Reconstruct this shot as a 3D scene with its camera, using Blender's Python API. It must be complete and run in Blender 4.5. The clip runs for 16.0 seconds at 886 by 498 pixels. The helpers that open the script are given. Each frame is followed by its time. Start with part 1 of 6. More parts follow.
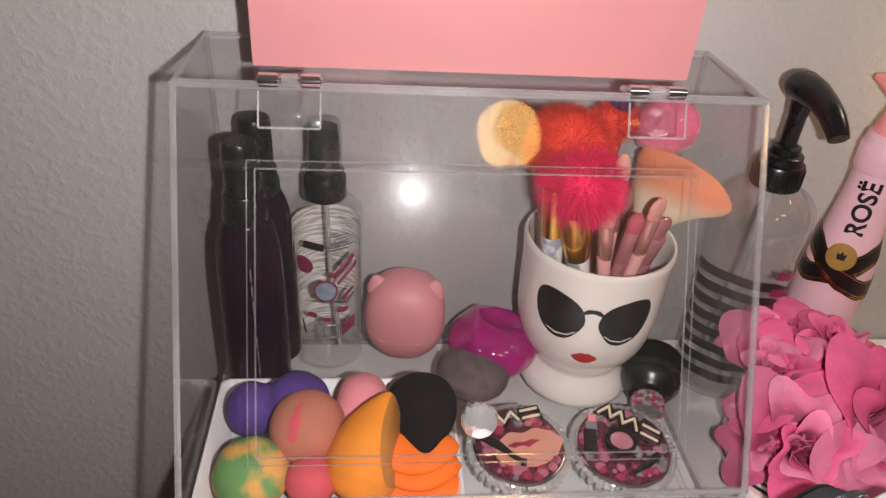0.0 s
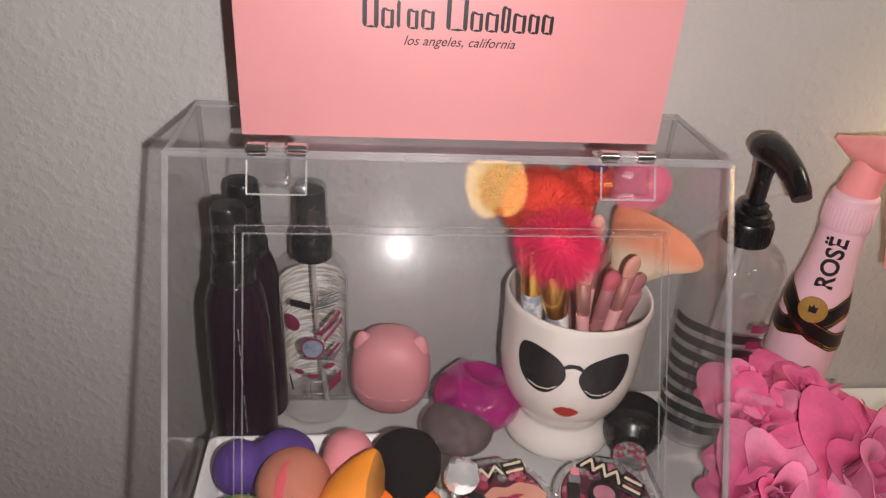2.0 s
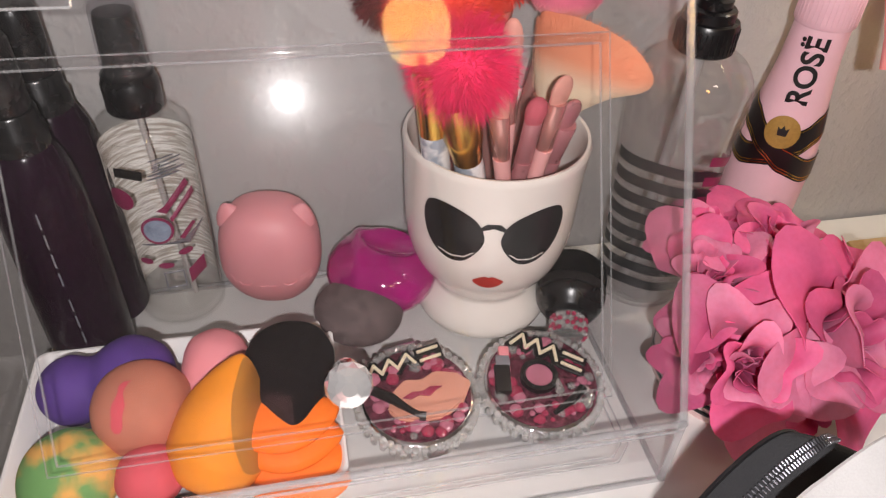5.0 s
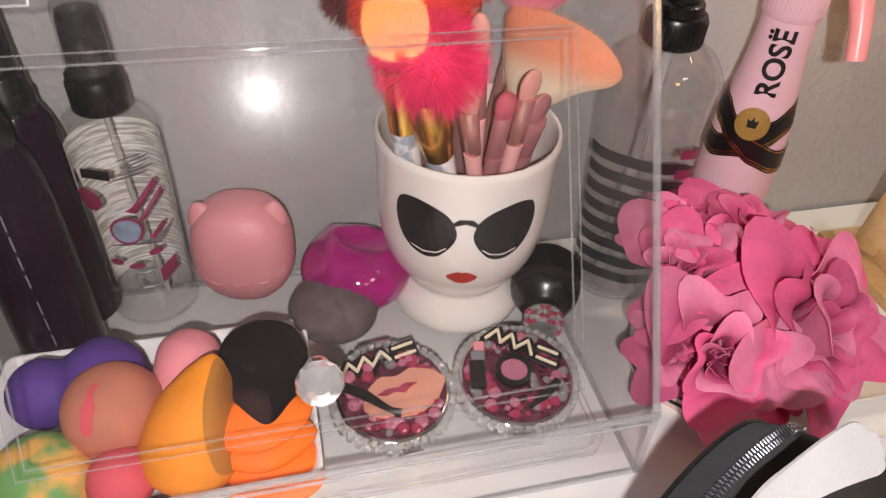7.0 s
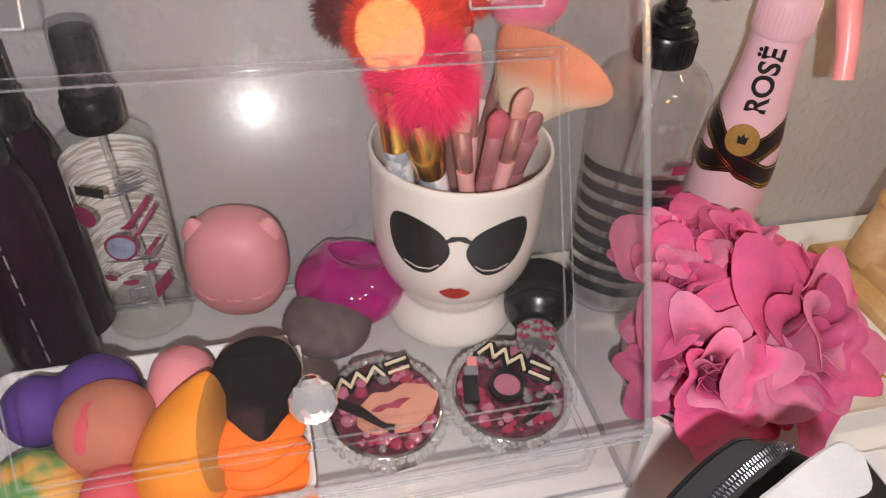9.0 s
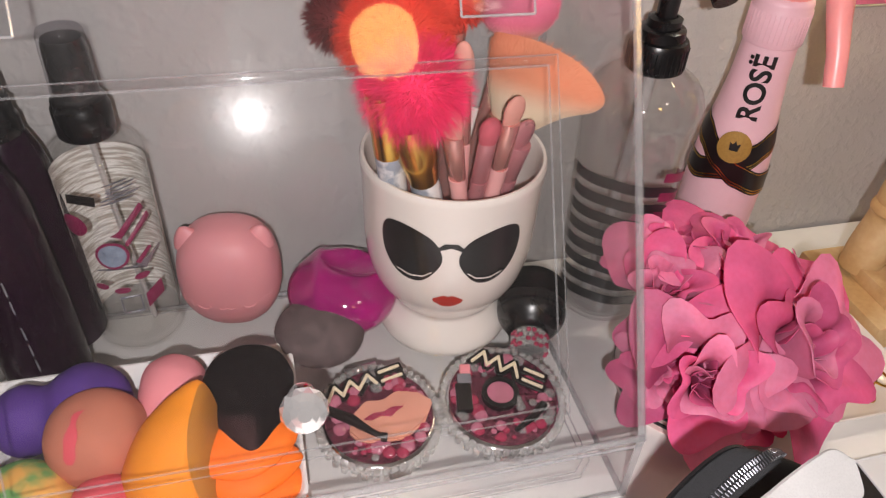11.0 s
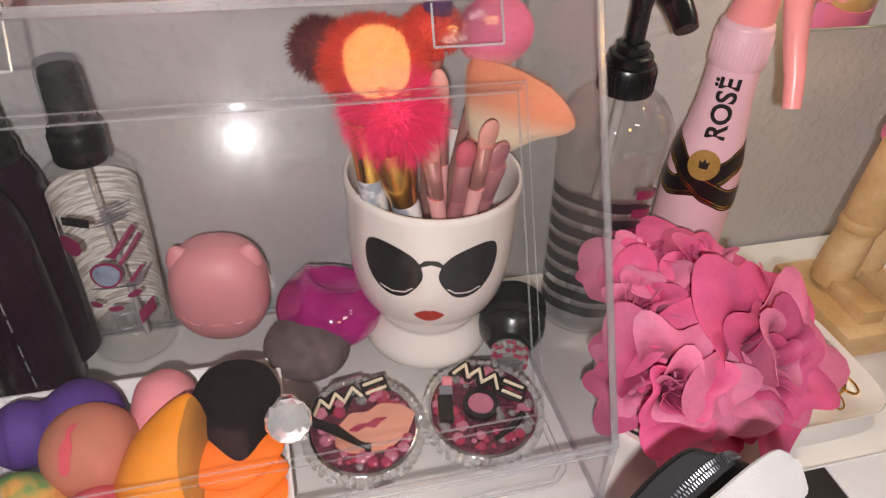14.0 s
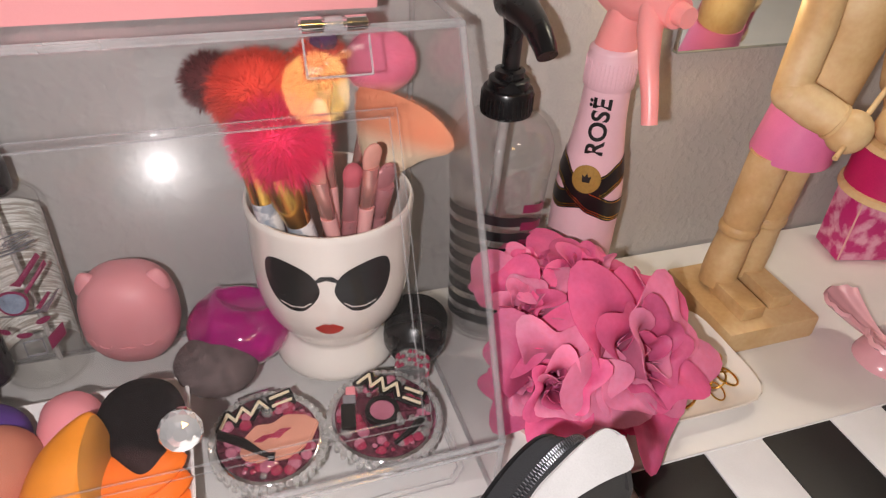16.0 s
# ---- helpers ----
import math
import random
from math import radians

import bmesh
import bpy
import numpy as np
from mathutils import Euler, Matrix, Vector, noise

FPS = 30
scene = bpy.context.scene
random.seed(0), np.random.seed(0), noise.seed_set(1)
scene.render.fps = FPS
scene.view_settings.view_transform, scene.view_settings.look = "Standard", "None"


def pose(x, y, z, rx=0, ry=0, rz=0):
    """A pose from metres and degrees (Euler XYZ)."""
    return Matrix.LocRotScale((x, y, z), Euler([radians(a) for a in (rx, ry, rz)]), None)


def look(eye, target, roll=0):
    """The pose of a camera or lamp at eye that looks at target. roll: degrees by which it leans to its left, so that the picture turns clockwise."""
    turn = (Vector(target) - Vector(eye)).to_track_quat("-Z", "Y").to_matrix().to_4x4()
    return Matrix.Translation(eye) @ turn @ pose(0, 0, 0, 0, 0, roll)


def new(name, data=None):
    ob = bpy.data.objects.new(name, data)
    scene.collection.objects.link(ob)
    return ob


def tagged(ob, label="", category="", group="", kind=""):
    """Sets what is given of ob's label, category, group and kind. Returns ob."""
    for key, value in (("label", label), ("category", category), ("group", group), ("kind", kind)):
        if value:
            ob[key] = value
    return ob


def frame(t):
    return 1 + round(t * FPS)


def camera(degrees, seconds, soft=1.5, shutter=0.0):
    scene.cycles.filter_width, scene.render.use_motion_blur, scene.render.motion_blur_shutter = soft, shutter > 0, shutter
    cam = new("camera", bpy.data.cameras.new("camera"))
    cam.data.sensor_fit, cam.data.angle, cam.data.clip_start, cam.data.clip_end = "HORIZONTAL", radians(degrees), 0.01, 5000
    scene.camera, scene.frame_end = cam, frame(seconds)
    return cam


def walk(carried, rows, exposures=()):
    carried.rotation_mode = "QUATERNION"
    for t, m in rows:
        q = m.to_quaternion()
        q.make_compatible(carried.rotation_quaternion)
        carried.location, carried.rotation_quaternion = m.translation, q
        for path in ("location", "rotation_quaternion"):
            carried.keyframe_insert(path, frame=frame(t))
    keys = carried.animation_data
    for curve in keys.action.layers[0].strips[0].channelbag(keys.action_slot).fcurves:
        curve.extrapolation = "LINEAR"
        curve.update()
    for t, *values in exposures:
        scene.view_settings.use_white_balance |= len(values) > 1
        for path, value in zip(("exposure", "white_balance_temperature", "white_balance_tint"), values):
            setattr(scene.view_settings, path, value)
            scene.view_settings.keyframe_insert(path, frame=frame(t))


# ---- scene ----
cam = camera(63.4, 16.0, 1.25)
PATH = [
    (0, (-0.024, 0.107, 0.375), (0.177, 1.778, -0.705), 4.3),
    (0.5, (-0.018, 0.105, 0.382), (0.198, 1.799, -0.66), 4.2),
    (1, (-0.021, 0.097, 0.39), (0.2, 1.812, -0.614), 4.3),
    (1.5, (-0.025, 0.098, 0.388), (0.192, 1.827, -0.593), 4.2),
    (2, (-0.02, 0.098, 0.389), (0.203, 1.834, -0.578), 4.0),
    (2.5, (-0.009, 0.091, 0.392), (0.238, 1.819, -0.583), 4.1),
    (3, (-0.006, 0.11, 0.374), (0.276, 1.792, -0.669), 4.7),
    (3.5, (-0.001, 0.143, 0.353), (0.316, 1.752, -0.791), 5.1),
    (4, (0.012, 0.172, 0.334), (0.348, 1.718, -0.889), 4.5),
    (4.5, (0.019, 0.182, 0.327), (0.369, 1.685, -0.945), 3.7),
    (7, (0.029, 0.181, 0.327), (0.437, 1.656, -0.961), 3.4),
    (7.5, (0.028, 0.182, 0.327), (0.441, 1.658, -0.958), 3.5),
    (8, (0.029, 0.183, 0.329), (0.446, 1.662, -0.951), 3.6),
    (10.5, (0.031, 0.18, 0.333), (0.464, 1.672, -0.927), 3.6),
    (11, (0.032, 0.182, 0.332), (0.468, 1.676, -0.923), 3.7),
    (11.5, (0.033, 0.181, 0.334), (0.466, 1.68, -0.917), 3.5),
    (12, (0.034, 0.176, 0.336), (0.464, 1.683, -0.906), 3.3),
    (12.5, (0.037, 0.171, 0.339), (0.466, 1.678, -0.904), 3.2),
    (13, (0.039, 0.167, 0.341), (0.474, 1.681, -0.892), 3.1),
    (13.5, (0.04, 0.163, 0.343), (0.485, 1.681, -0.881), 3.2),
    (14, (0.037, 0.168, 0.343), (0.487, 1.687, -0.878), 3.3),
    (14.5, (0.038, 0.17, 0.342), (0.499, 1.689, -0.874), 3.5),
    (15, (0.04, 0.164, 0.345), (0.522, 1.678, -0.869), 4.0),
    (15.5, (0.044, 0.154, 0.344), (0.56, 1.667, -0.859), 3.8),
    (16, (0.066, 0.135, 0.357), (0.631, 1.659, -0.809), 3.4),
]

walk(cam, [(t, look(eye, target, roll)) for t, eye, target, roll in PATH], [(0, 0.0), (3, -0.06), (4.5, 0.18), (12, 0.14), (16, 0.10)])

# ---- light ----
world = bpy.data.worlds.new("room_air")
scene.world = world
world.use_nodes = True
world.node_tree.nodes["Background"].inputs[0].default_value = (0.9, 0.86, 0.84, 1)
world.node_tree.nodes["Background"].inputs[1].default_value = 0.33
scene.cycles.transparent_max_bounces = 48


def lamp(name, kind, at, power, colour, size):
    data = bpy.data.lights.new(name, kind)
    data.energy, data.color = power, colour
    if kind == "AREA":
        data.shape, data.size = "DISK", size
    else:
        data.shadow_soft_size = size
    ob = new(name, data)
    ob.location = at
    return ob


lamp("phone_torch", "POINT", (0.018, 0.115, 0.36), 7.0, (1.0, 0.945, 0.94), 0.005)
lamp("mirror_bulb_light", "POINT", (0.404, 0.520, 0.240), 0.03, (1.0, 0.80, 0.42), 0.011)
# added fill from above the view, brightens tabletop and bag
lamp("unseen_fill_light", "POINT", (0.60, 0.520, 0.62), 3.6, (1.0, 0.93, 0.84), 0.03)


# ---- materials ----
def lin(c):
    return tuple(((v / 255) / 12.92 if v / 255 <= 0.04045 else ((v / 255 + 0.055) / 1.055) ** 2.4) for v in c) + (1,)


def mat(name, rgb, rough=0.5, metal=0.0, vary=0.12, scale=60.0, bump=0.15, fine=900.0, coat=0.0, trans=0.0, rgb2=None, sub=0.0, island=0.0, alpha=1.0, spec=0.5):
    """Principled surface with colour variation at two scales and fine relief."""
    m = bpy.data.materials.new(name)
    m.use_nodes = True
    nt = m.node_tree
    b = nt.nodes["Principled BSDF"]
    co = nt.nodes.new("ShaderNodeTexCoord")
    n1 = nt.nodes.new("ShaderNodeTexNoise")
    n1.inputs["Scale"].default_value, n1.inputs["Detail"].default_value = scale, 4
    n2 = nt.nodes.new("ShaderNodeTexNoise")
    n2.inputs["Scale"].default_value, n2.inputs["Detail"].default_value = fine, 3
    nt.links.new(co.outputs["Object"], n1.inputs["Vector"])
    nt.links.new(co.outputs["Object"], n2.inputs["Vector"])
    c1 = lin(rgb)
    c2 = lin(rgb2) if rgb2 else tuple(v * (1 - vary * 2) for v in c1[:3]) + (1,)
    ramp = nt.nodes.new("ShaderNodeValToRGB")
    ramp.color_ramp.elements[0].position, ramp.color_ramp.elements[1].position = (0.3, 0.7) if not rgb2 else (0.42, 0.56)
    ramp.color_ramp.elements[0].color, ramp.color_ramp.elements[1].color = c2, c1
    nt.links.new(n1.outputs["Fac"], ramp.inputs["Fac"])
    mix = nt.nodes.new("ShaderNodeMix")
    mix.data_type, mix.blend_type = "RGBA", "OVERLAY"
    mix.inputs["Factor"].default_value = min(0.5, vary * 1.5)
    nt.links.new(ramp.outputs["Color"], mix.inputs["A"])
    nt.links.new(n2.outputs["Fac"], mix.inputs["B"])
    out = mix.outputs["Result"]
    if island:
        geo = nt.nodes.new("ShaderNodeNewGeometry")
        hsv = nt.nodes.new("ShaderNodeHueSaturation")
        mr = nt.nodes.new("ShaderNodeMapRange")
        mr.inputs["To Min"].default_value, mr.inputs["To Max"].default_value = 1 - island, 1 + island
        nt.links.new(geo.outputs["Random Per Island"], mr.inputs["Value"])
        nt.links.new(mr.outputs["Result"], hsv.inputs["Value"])
        nt.links.new(out, hsv.inputs["Color"])
        out = hsv.outputs["Color"]
    nt.links.new(out, b.inputs["Base Color"])
    rr = nt.nodes.new("ShaderNodeMapRange")
    rr.inputs["To Min"].default_value, rr.inputs["To Max"].default_value = max(0.0, rough - 0.07), min(1.0, rough + 0.07)
    nt.links.new(n1.outputs["Fac"], rr.inputs["Value"])
    nt.links.new(rr.outputs["Result"], b.inputs["Roughness"])
    b.inputs["Metallic"].default_value = metal
    b.inputs["Coat Weight"].default_value = coat
    b.inputs["Transmission Weight"].default_value = trans
    b.inputs["Alpha"].default_value = alpha
    b.inputs["Specular IOR Level"].default_value = spec
    if sub:
        b.inputs["Subsurface Weight"].default_value = sub
        b.inputs["Subsurface Radius"].default_value = (0.006, 0.003, 0.002)
    if bump:
        bp = nt.nodes.new("ShaderNodeBump")
        bp.inputs["Strength"].default_value, bp.inputs["Distance"].default_value = bump, 0.0006
        nt.links.new(n2.outputs["Fac"], bp.inputs["Height"])
        nt.links.new(bp.outputs["Normal"], b.inputs["Normal"])
    return m


def clear(name, tint=(1, 1, 1), gloss=0.03, ior=1.49, dust=0.0, haze=0.0, scuff=0.0):
    """Thin clear plastic or glass: light passes, and Fresnel drives the gloss; dust scatters a little."""
    m = bpy.data.materials.new(name)
    m.use_nodes = True
    nt = m.node_tree
    nt.nodes.clear()
    out = nt.nodes.new("ShaderNodeOutputMaterial")
    tr = nt.nodes.new("ShaderNodeBsdfTransparent")
    tr.inputs["Color"].default_value = (*tint, 1)
    gl = nt.nodes.new("ShaderNodeBsdfGlossy")
    gl.inputs["Roughness"].default_value = gloss
    fr = nt.nodes.new("ShaderNodeLayerWeight")
    fr.inputs["Blend"].default_value = 0.5
    pw = nt.nodes.new("ShaderNodeMath")
    pw.operation = "POWER"
    pw.inputs[1].default_value = 4.5
    nt.links.new(fr.outputs["Facing"], pw.inputs[0])
    ad = nt.nodes.new("ShaderNodeMapRange")
    f0 = ((ior - 1) / (ior + 1)) ** 2
    ad.inputs["To Min"].default_value, ad.inputs["To Max"].default_value = f0, 0.42
    nt.links.new(pw.outputs["Value"], ad.inputs["Value"])
    mx = nt.nodes.new("ShaderNodeMixShader")
    nt.links.new(ad.outputs["Result"], mx.inputs["Fac"])
    nt.links.new(tr.outputs["BSDF"], mx.inputs[1])
    nt.links.new(gl.outputs["BSDF"], mx.inputs[2])
    if scuff:
        g2 = nt.nodes.new("ShaderNodeBsdfGlossy")
        g2.inputs["Roughness"].default_value = 0.2
        sc = nt.nodes.new("ShaderNodeTexNoise")
        sc.inputs["Scale"].default_value, sc.inputs["Detail"].default_value = 1700, 4
        tc = nt.nodes.new("ShaderNodeTexCoord")
        nt.links.new(tc.outputs["Object"], sc.inputs["Vector"])
        sm = nt.nodes.new("ShaderNodeMapRange")
        sm.inputs["From Min"].default_value, sm.inputs["From Max"].default_value = 0.5, 0.72
        sm.inputs["To Min"].default_value, sm.inputs["To Max"].default_value = scuff * 0.35, min(1.0, scuff * 3)
        nt.links.new(sc.outputs["Fac"], sm.inputs["Value"])
        gm = nt.nodes.new("ShaderNodeMixShader")
        nt.links.new(sm.outputs["Result"], gm.inputs["Fac"])
        nt.links.new(gl.outputs["BSDF"], gm.inputs[1])
        nt.links.new(g2.outputs["BSDF"], gm.inputs[2])
        nt.links.new(gm.outputs["Shader"], mx.inputs[2])
    last = mx
    if dust or haze:
        df = nt.nodes.new("ShaderNodeBsdfDiffuse")
        df.inputs["Color"].default_value = (0.8, 0.8, 0.8, 1)
        co = nt.nodes.new("ShaderNodeTexCoord")
        vo = nt.nodes.new("ShaderNodeTexNoise")
        vo.inputs["Scale"].default_value, vo.inputs["Detail"].default_value = 1600, 2
        big = nt.nodes.new("ShaderNodeTexNoise")
        big.inputs["Scale"].default_value = 14
        nt.links.new(co.outputs["Object"], vo.inputs["Vector"])
        nt.links.new(co.outputs["Object"], big.inputs["Vector"])
        mr = nt.nodes.new("ShaderNodeMapRange")
        mr.inputs["From Min"].default_value, mr.inputs["From Max"].default_value = 0.64, 0.74
        mr.inputs["To Min"].default_value, mr.inputs["To Max"].default_value = haze, dust
        nt.links.new(vo.outputs["Fac"], mr.inputs["Value"])
        mu = nt.nodes.new("ShaderNodeMath")
        mu.operation = "MULTIPLY"
        nt.links.new(mr.outputs["Result"], mu.inputs[0])
        nt.links.new(big.outputs["Fac"], mu.inputs[1])
        m2 = nt.nodes.new("ShaderNodeMixShader")
        nt.links.new(mu.outputs["Value"], m2.inputs["Fac"])
        nt.links.new(mx.outputs["Shader"], m2.inputs[1])
        nt.links.new(df.outputs["BSDF"], m2.inputs[2])
        last = m2
    nt.links.new(last.outputs["Shader"], out.inputs["Surface"])
    return m


def glow(name, colour, strength):
    m = bpy.data.materials.new(name)
    m.use_nodes = True
    b = m.node_tree.nodes["Principled BSDF"]
    b.inputs["Base Color"].default_value = (*colour, 1)
    b.inputs["Emission Color"].default_value = (*colour, 1)
    b.inputs["Emission Strength"].default_value = strength
    return m


def dyed(m, lo, hi, rgb, axis="Z"):
    """A second dye that fades in below hi and is full at lo, along one axis of the object."""
    nt = m.node_tree
    bs = nt.nodes["Principled BSDF"]
    src = bs.inputs["Base Color"].links[0].from_socket
    tc, sx, mr, mx = (nt.nodes.new("ShaderNode" + k) for k in ("TexCoord", "SeparateXYZ", "MapRange", "Mix"))
    mr.interpolation_type = "SMOOTHSTEP"
    mr.inputs["From Min"].default_value, mr.inputs["From Max"].default_value = lo, hi
    mx.data_type = "RGBA"
    nt.links.new(tc.outputs["Object"], sx.inputs["Vector"])
    nt.links.new(sx.outputs[axis], mr.inputs["Value"])
    nt.links.new(mr.outputs["Result"], mx.inputs["Factor"])
    mx.inputs["A"].default_value = lin(rgb)
    nt.links.new(src, mx.inputs["B"])
    nt.links.new(mx.outputs["Result"], bs.inputs["Base Color"])
    return m


WALL = mat("wall_paint", (188, 185, 182), 0.75, vary=0.04, scale=9, bump=0.0)
nt = WALL.node_tree
tex = nt.nodes.new("ShaderNodeTexNoise")
tex.inputs["Scale"].default_value, tex.inputs["Detail"].default_value = 150, 4
mr = nt.nodes.new("ShaderNodeMapRange")
mr.inputs["From Min"].default_value, mr.inputs["From Max"].default_value = 0.45, 0.7
cw = nt.nodes.new("ShaderNodeTexCoord")
nt.links.new(cw.outputs["Object"], tex.inputs["Vector"])
nt.links.new(tex.outputs["Fac"], mr.inputs["Value"])
bw = nt.nodes.new("ShaderNodeBump")
bw.inputs["Strength"].default_value, bw.inputs["Distance"].default_value = 0.4, 0.0013
nt.links.new(mr.outputs["Result"], bw.inputs["Height"])
nt.links.new(bw.outputs["Normal"], nt.nodes["Principled BSDF"].inputs["Normal"])

DESK = mat("white_laminate", (236, 233, 230), 0.35, vary=0.03, scale=25, bump=0.04)
ROOM = mat("room_paint", (205, 200, 196), 0.8, vary=0.05, scale=3, bump=0.05, fine=80)
FLOOR = mat("floor_carpet", (120, 108, 98), 0.95, vary=0.2, scale=30, bump=0.5, fine=400)
ACRYL_FLOOR = clear("clear_acrylic_floor", (1.0, 1.0, 1.0), 0.05, 1.45)
ACRYL = clear("clear_acrylic", (0.985, 0.985, 0.988), 0.03, 1.5, dust=0.1, haze=0.008, scuff=0.09)
# white diffuse haze paints in the highlights along the case's edges
ACRYL_EDGE = clear("acrylic_edge", (0.90, 0.90, 0.92), 0.16, 2.3, dust=0.1, haze=0.42)
ACRYL_LINE = clear("acrylic_line", (0.93, 0.93, 0.95), 0.06, 1.9, haze=0.17)
GLASS = clear("clear_glass", (0.985, 0.985, 0.98), 0.02, 1.6)
PUMPGLASS = clear("clear_bottle_plastic", (0.96, 0.96, 0.96), 0.03, 2.0, haze=0.07)
LIQUID = clear("clear_liquid", (0.99, 0.99, 0.985), 0.03, 1.33)
CRYSTAL = mat("cut_crystal", (252, 252, 250), 0.03, vary=0.0, bump=0, trans=0.8, coat=0.9)
KNOBGLASS = mat("silvered_crystal", (244, 244, 246), 0.04, 0.72, vary=0.0, bump=0, coat=0.6)
PINKBOX = mat("pink_card", (226, 154, 156), 0.42, vary=0.03, scale=18, bump=0.06, coat=0.12)
PALEBOX = mat("pale_pink_card", (250, 192, 190), 0.45, vary=0.03, scale=20, bump=0.06)
INK = mat("black_ink", (22, 18, 18), 0.4, vary=0.05, bump=0)
PURPLEINK = mat("mauve_ink", (130, 66, 92), 0.45, vary=0.05, bump=0)
CHROME = mat("chrome", (235, 235, 238), 0.12, 1.0, vary=0.03, bump=0.02)
ZIPMETAL = mat("grey_zip_metal", (120, 120, 126), 0.34, 0.9, vary=0.1, bump=0.05)
GOLD = mat("gold_metal", (238, 190, 92), 0.2, 1.0, vary=0.08, bump=0.03)
ROSEGOLD = mat("rose_gold", (236, 176, 168), 0.24, 0.7, vary=0.05, bump=0.02)
BLACKPL = mat("black_plastic", (20, 19, 21), 0.28, vary=0.1, bump=0.05)
SMOKECAP = clear("clear_overcap", (0.86, 0.86, 0.88), 0.05, 1.6, haze=0.05)
DARKBOT = mat("dark_plum_bottle", (36, 12, 32), 0.22, vary=0.2, scale=300, bump=0.02, spec=0.12)
CERAMIC = mat("glazed_ceramic", (240, 232, 224), 0.14, vary=0.025, scale=22, bump=0.03, coat=0.6)
LENS = mat("black_glaze", (30, 32, 34), 0.3, vary=0.25, scale=140, bump=0.05, coat=0.3)
LIPS = mat("red_glaze", (190, 52, 40), 0.3, vary=0.1, scale=300, bump=0.05)
CATPINK = mat("soft_pink_rubber", (226, 150, 156), 0.5, vary=0.04, scale=40, bump=0.08, sub=0.2)
MAGENTA = mat("magenta_plastic", (226, 34, 160), 0.06, vary=0.2, scale=45, bump=0.0, coat=0.9, trans=0.45)
BRISTLE_GREY = mat("grey_bristle", (122, 104, 104), 0.85, vary=0.25, scale=160, bump=0.5, fine=2200, island=0.25)
BRISTLE_BLACK = mat("black_bristle", (5, 4, 5), 0.9, vary=0.2, scale=160, bump=0.3, fine=2200, spec=0.08)
BLACKFOAM = mat("black_foam", (24, 15, 18), 0.9, spec=0.15, vary=0.2, scale=380, bump=0.5, fine=1900)
TRAYWHITE = mat("white_tray_plastic", (238, 235, 233), 0.3, vary=0.03, bump=0.03)
S_PURPLE = mat("purple_foam", (92, 58, 146), 0.75, vary=0.1, scale=70, bump=0.2, fine=2500)
S_BEIGE = mat("beige_foam", (200, 124, 100), 0.8, vary=0.1, scale=60, bump=0.2, fine=2500)
S_PINK = mat("pink_foam", (240, 150, 158), 0.8, vary=0.06, scale=60, bump=0.2, fine=2500)
S_ROSE = mat("rose_stain_foam", (222, 88, 100), 0.8, vary=0.1, scale=60, bump=0.2, fine=2500)
S_ORANGE = mat("orange_foam", (250, 150, 30), 0.75, vary=0.08, scale=50, bump=0.15, fine=2500)
S_OCHRE = mat("ochre_foam", (190, 124, 44), 0.8, vary=0.1, scale=60, bump=0.2, fine=2500)
S_NEON = mat("bright_orange_foam", (255, 120, 12), 0.7, vary=0.05, scale=60, bump=0.15, fine=2500)
S_GREEN = mat("green_yellow_marbled_foam", (110, 158, 92), 0.8, vary=0.1, scale=55, bump=0.2, fine=2500, rgb2=(228, 172, 90))
FUR_PINK = mat("hot_pink_fur", (250, 44, 108), 0.8, vary=0.1, bump=0, island=0.2)
FUR_RED = mat("coral_red_fur", (232, 66, 46), 0.8, vary=0.1, bump=0, island=0.2)
FUR_BROWN = mat("maroon_fur", (98, 28, 32), 0.85, vary=0.1, bump=0, island=0.3)
FUR_PEACH = dyed(mat("peach_bristle", (240, 156, 118), 0.85, vary=0.08, scale=40, bump=0.2, fine=2400, island=0.05), -0.012, 0.008, (240, 220, 190))
FUR_PINKTIP = dyed(mat("pink_tip_bristle", (244, 128, 160), 0.85, vary=0.08, bump=0, island=0.12), -0.022, -0.004, (240, 206, 190))
FUR_PURPLE = mat("purple_bristle", (88, 40, 96), 0.85, vary=0.1, bump=0, island=0.2)
FUR_NUDE = mat("nude_bristle", (226, 160, 146), 0.85, vary=0.1, scale=300, bump=0.3, fine=2600)
FUR_ROSE = mat("rose_bristle", (206, 96, 110), 0.85, vary=0.15, scale=300, bump=0.3, fine=2600)
HANDLE_PINK = mat("pale_pink_handle", (238, 178, 176), 0.25, vary=0.03, bump=0.02, coat=0.5)
HANDLE_MAUVE = mat("mauve_metal_handle", (204, 140, 146), 0.28, 0.4, vary=0.06, bump=0.03)
MARBLE = mat("marbled_handle", (238, 236, 236), 0.25, vary=0.1, scale=110, bump=0.0, rgb2=(150, 158, 170), coat=0.5)
PETAL = mat("pink_silk_petal", (246, 116, 170), 0.55, vary=0.12, scale=2.5, bump=0.05, fine=22, sub=0.06)
PETAL_LIGHT = mat("light_pink_silk_petal", (249, 150, 190), 0.55, vary=0.12, scale=2.5, bump=0.05, fine=22, sub=0.06)
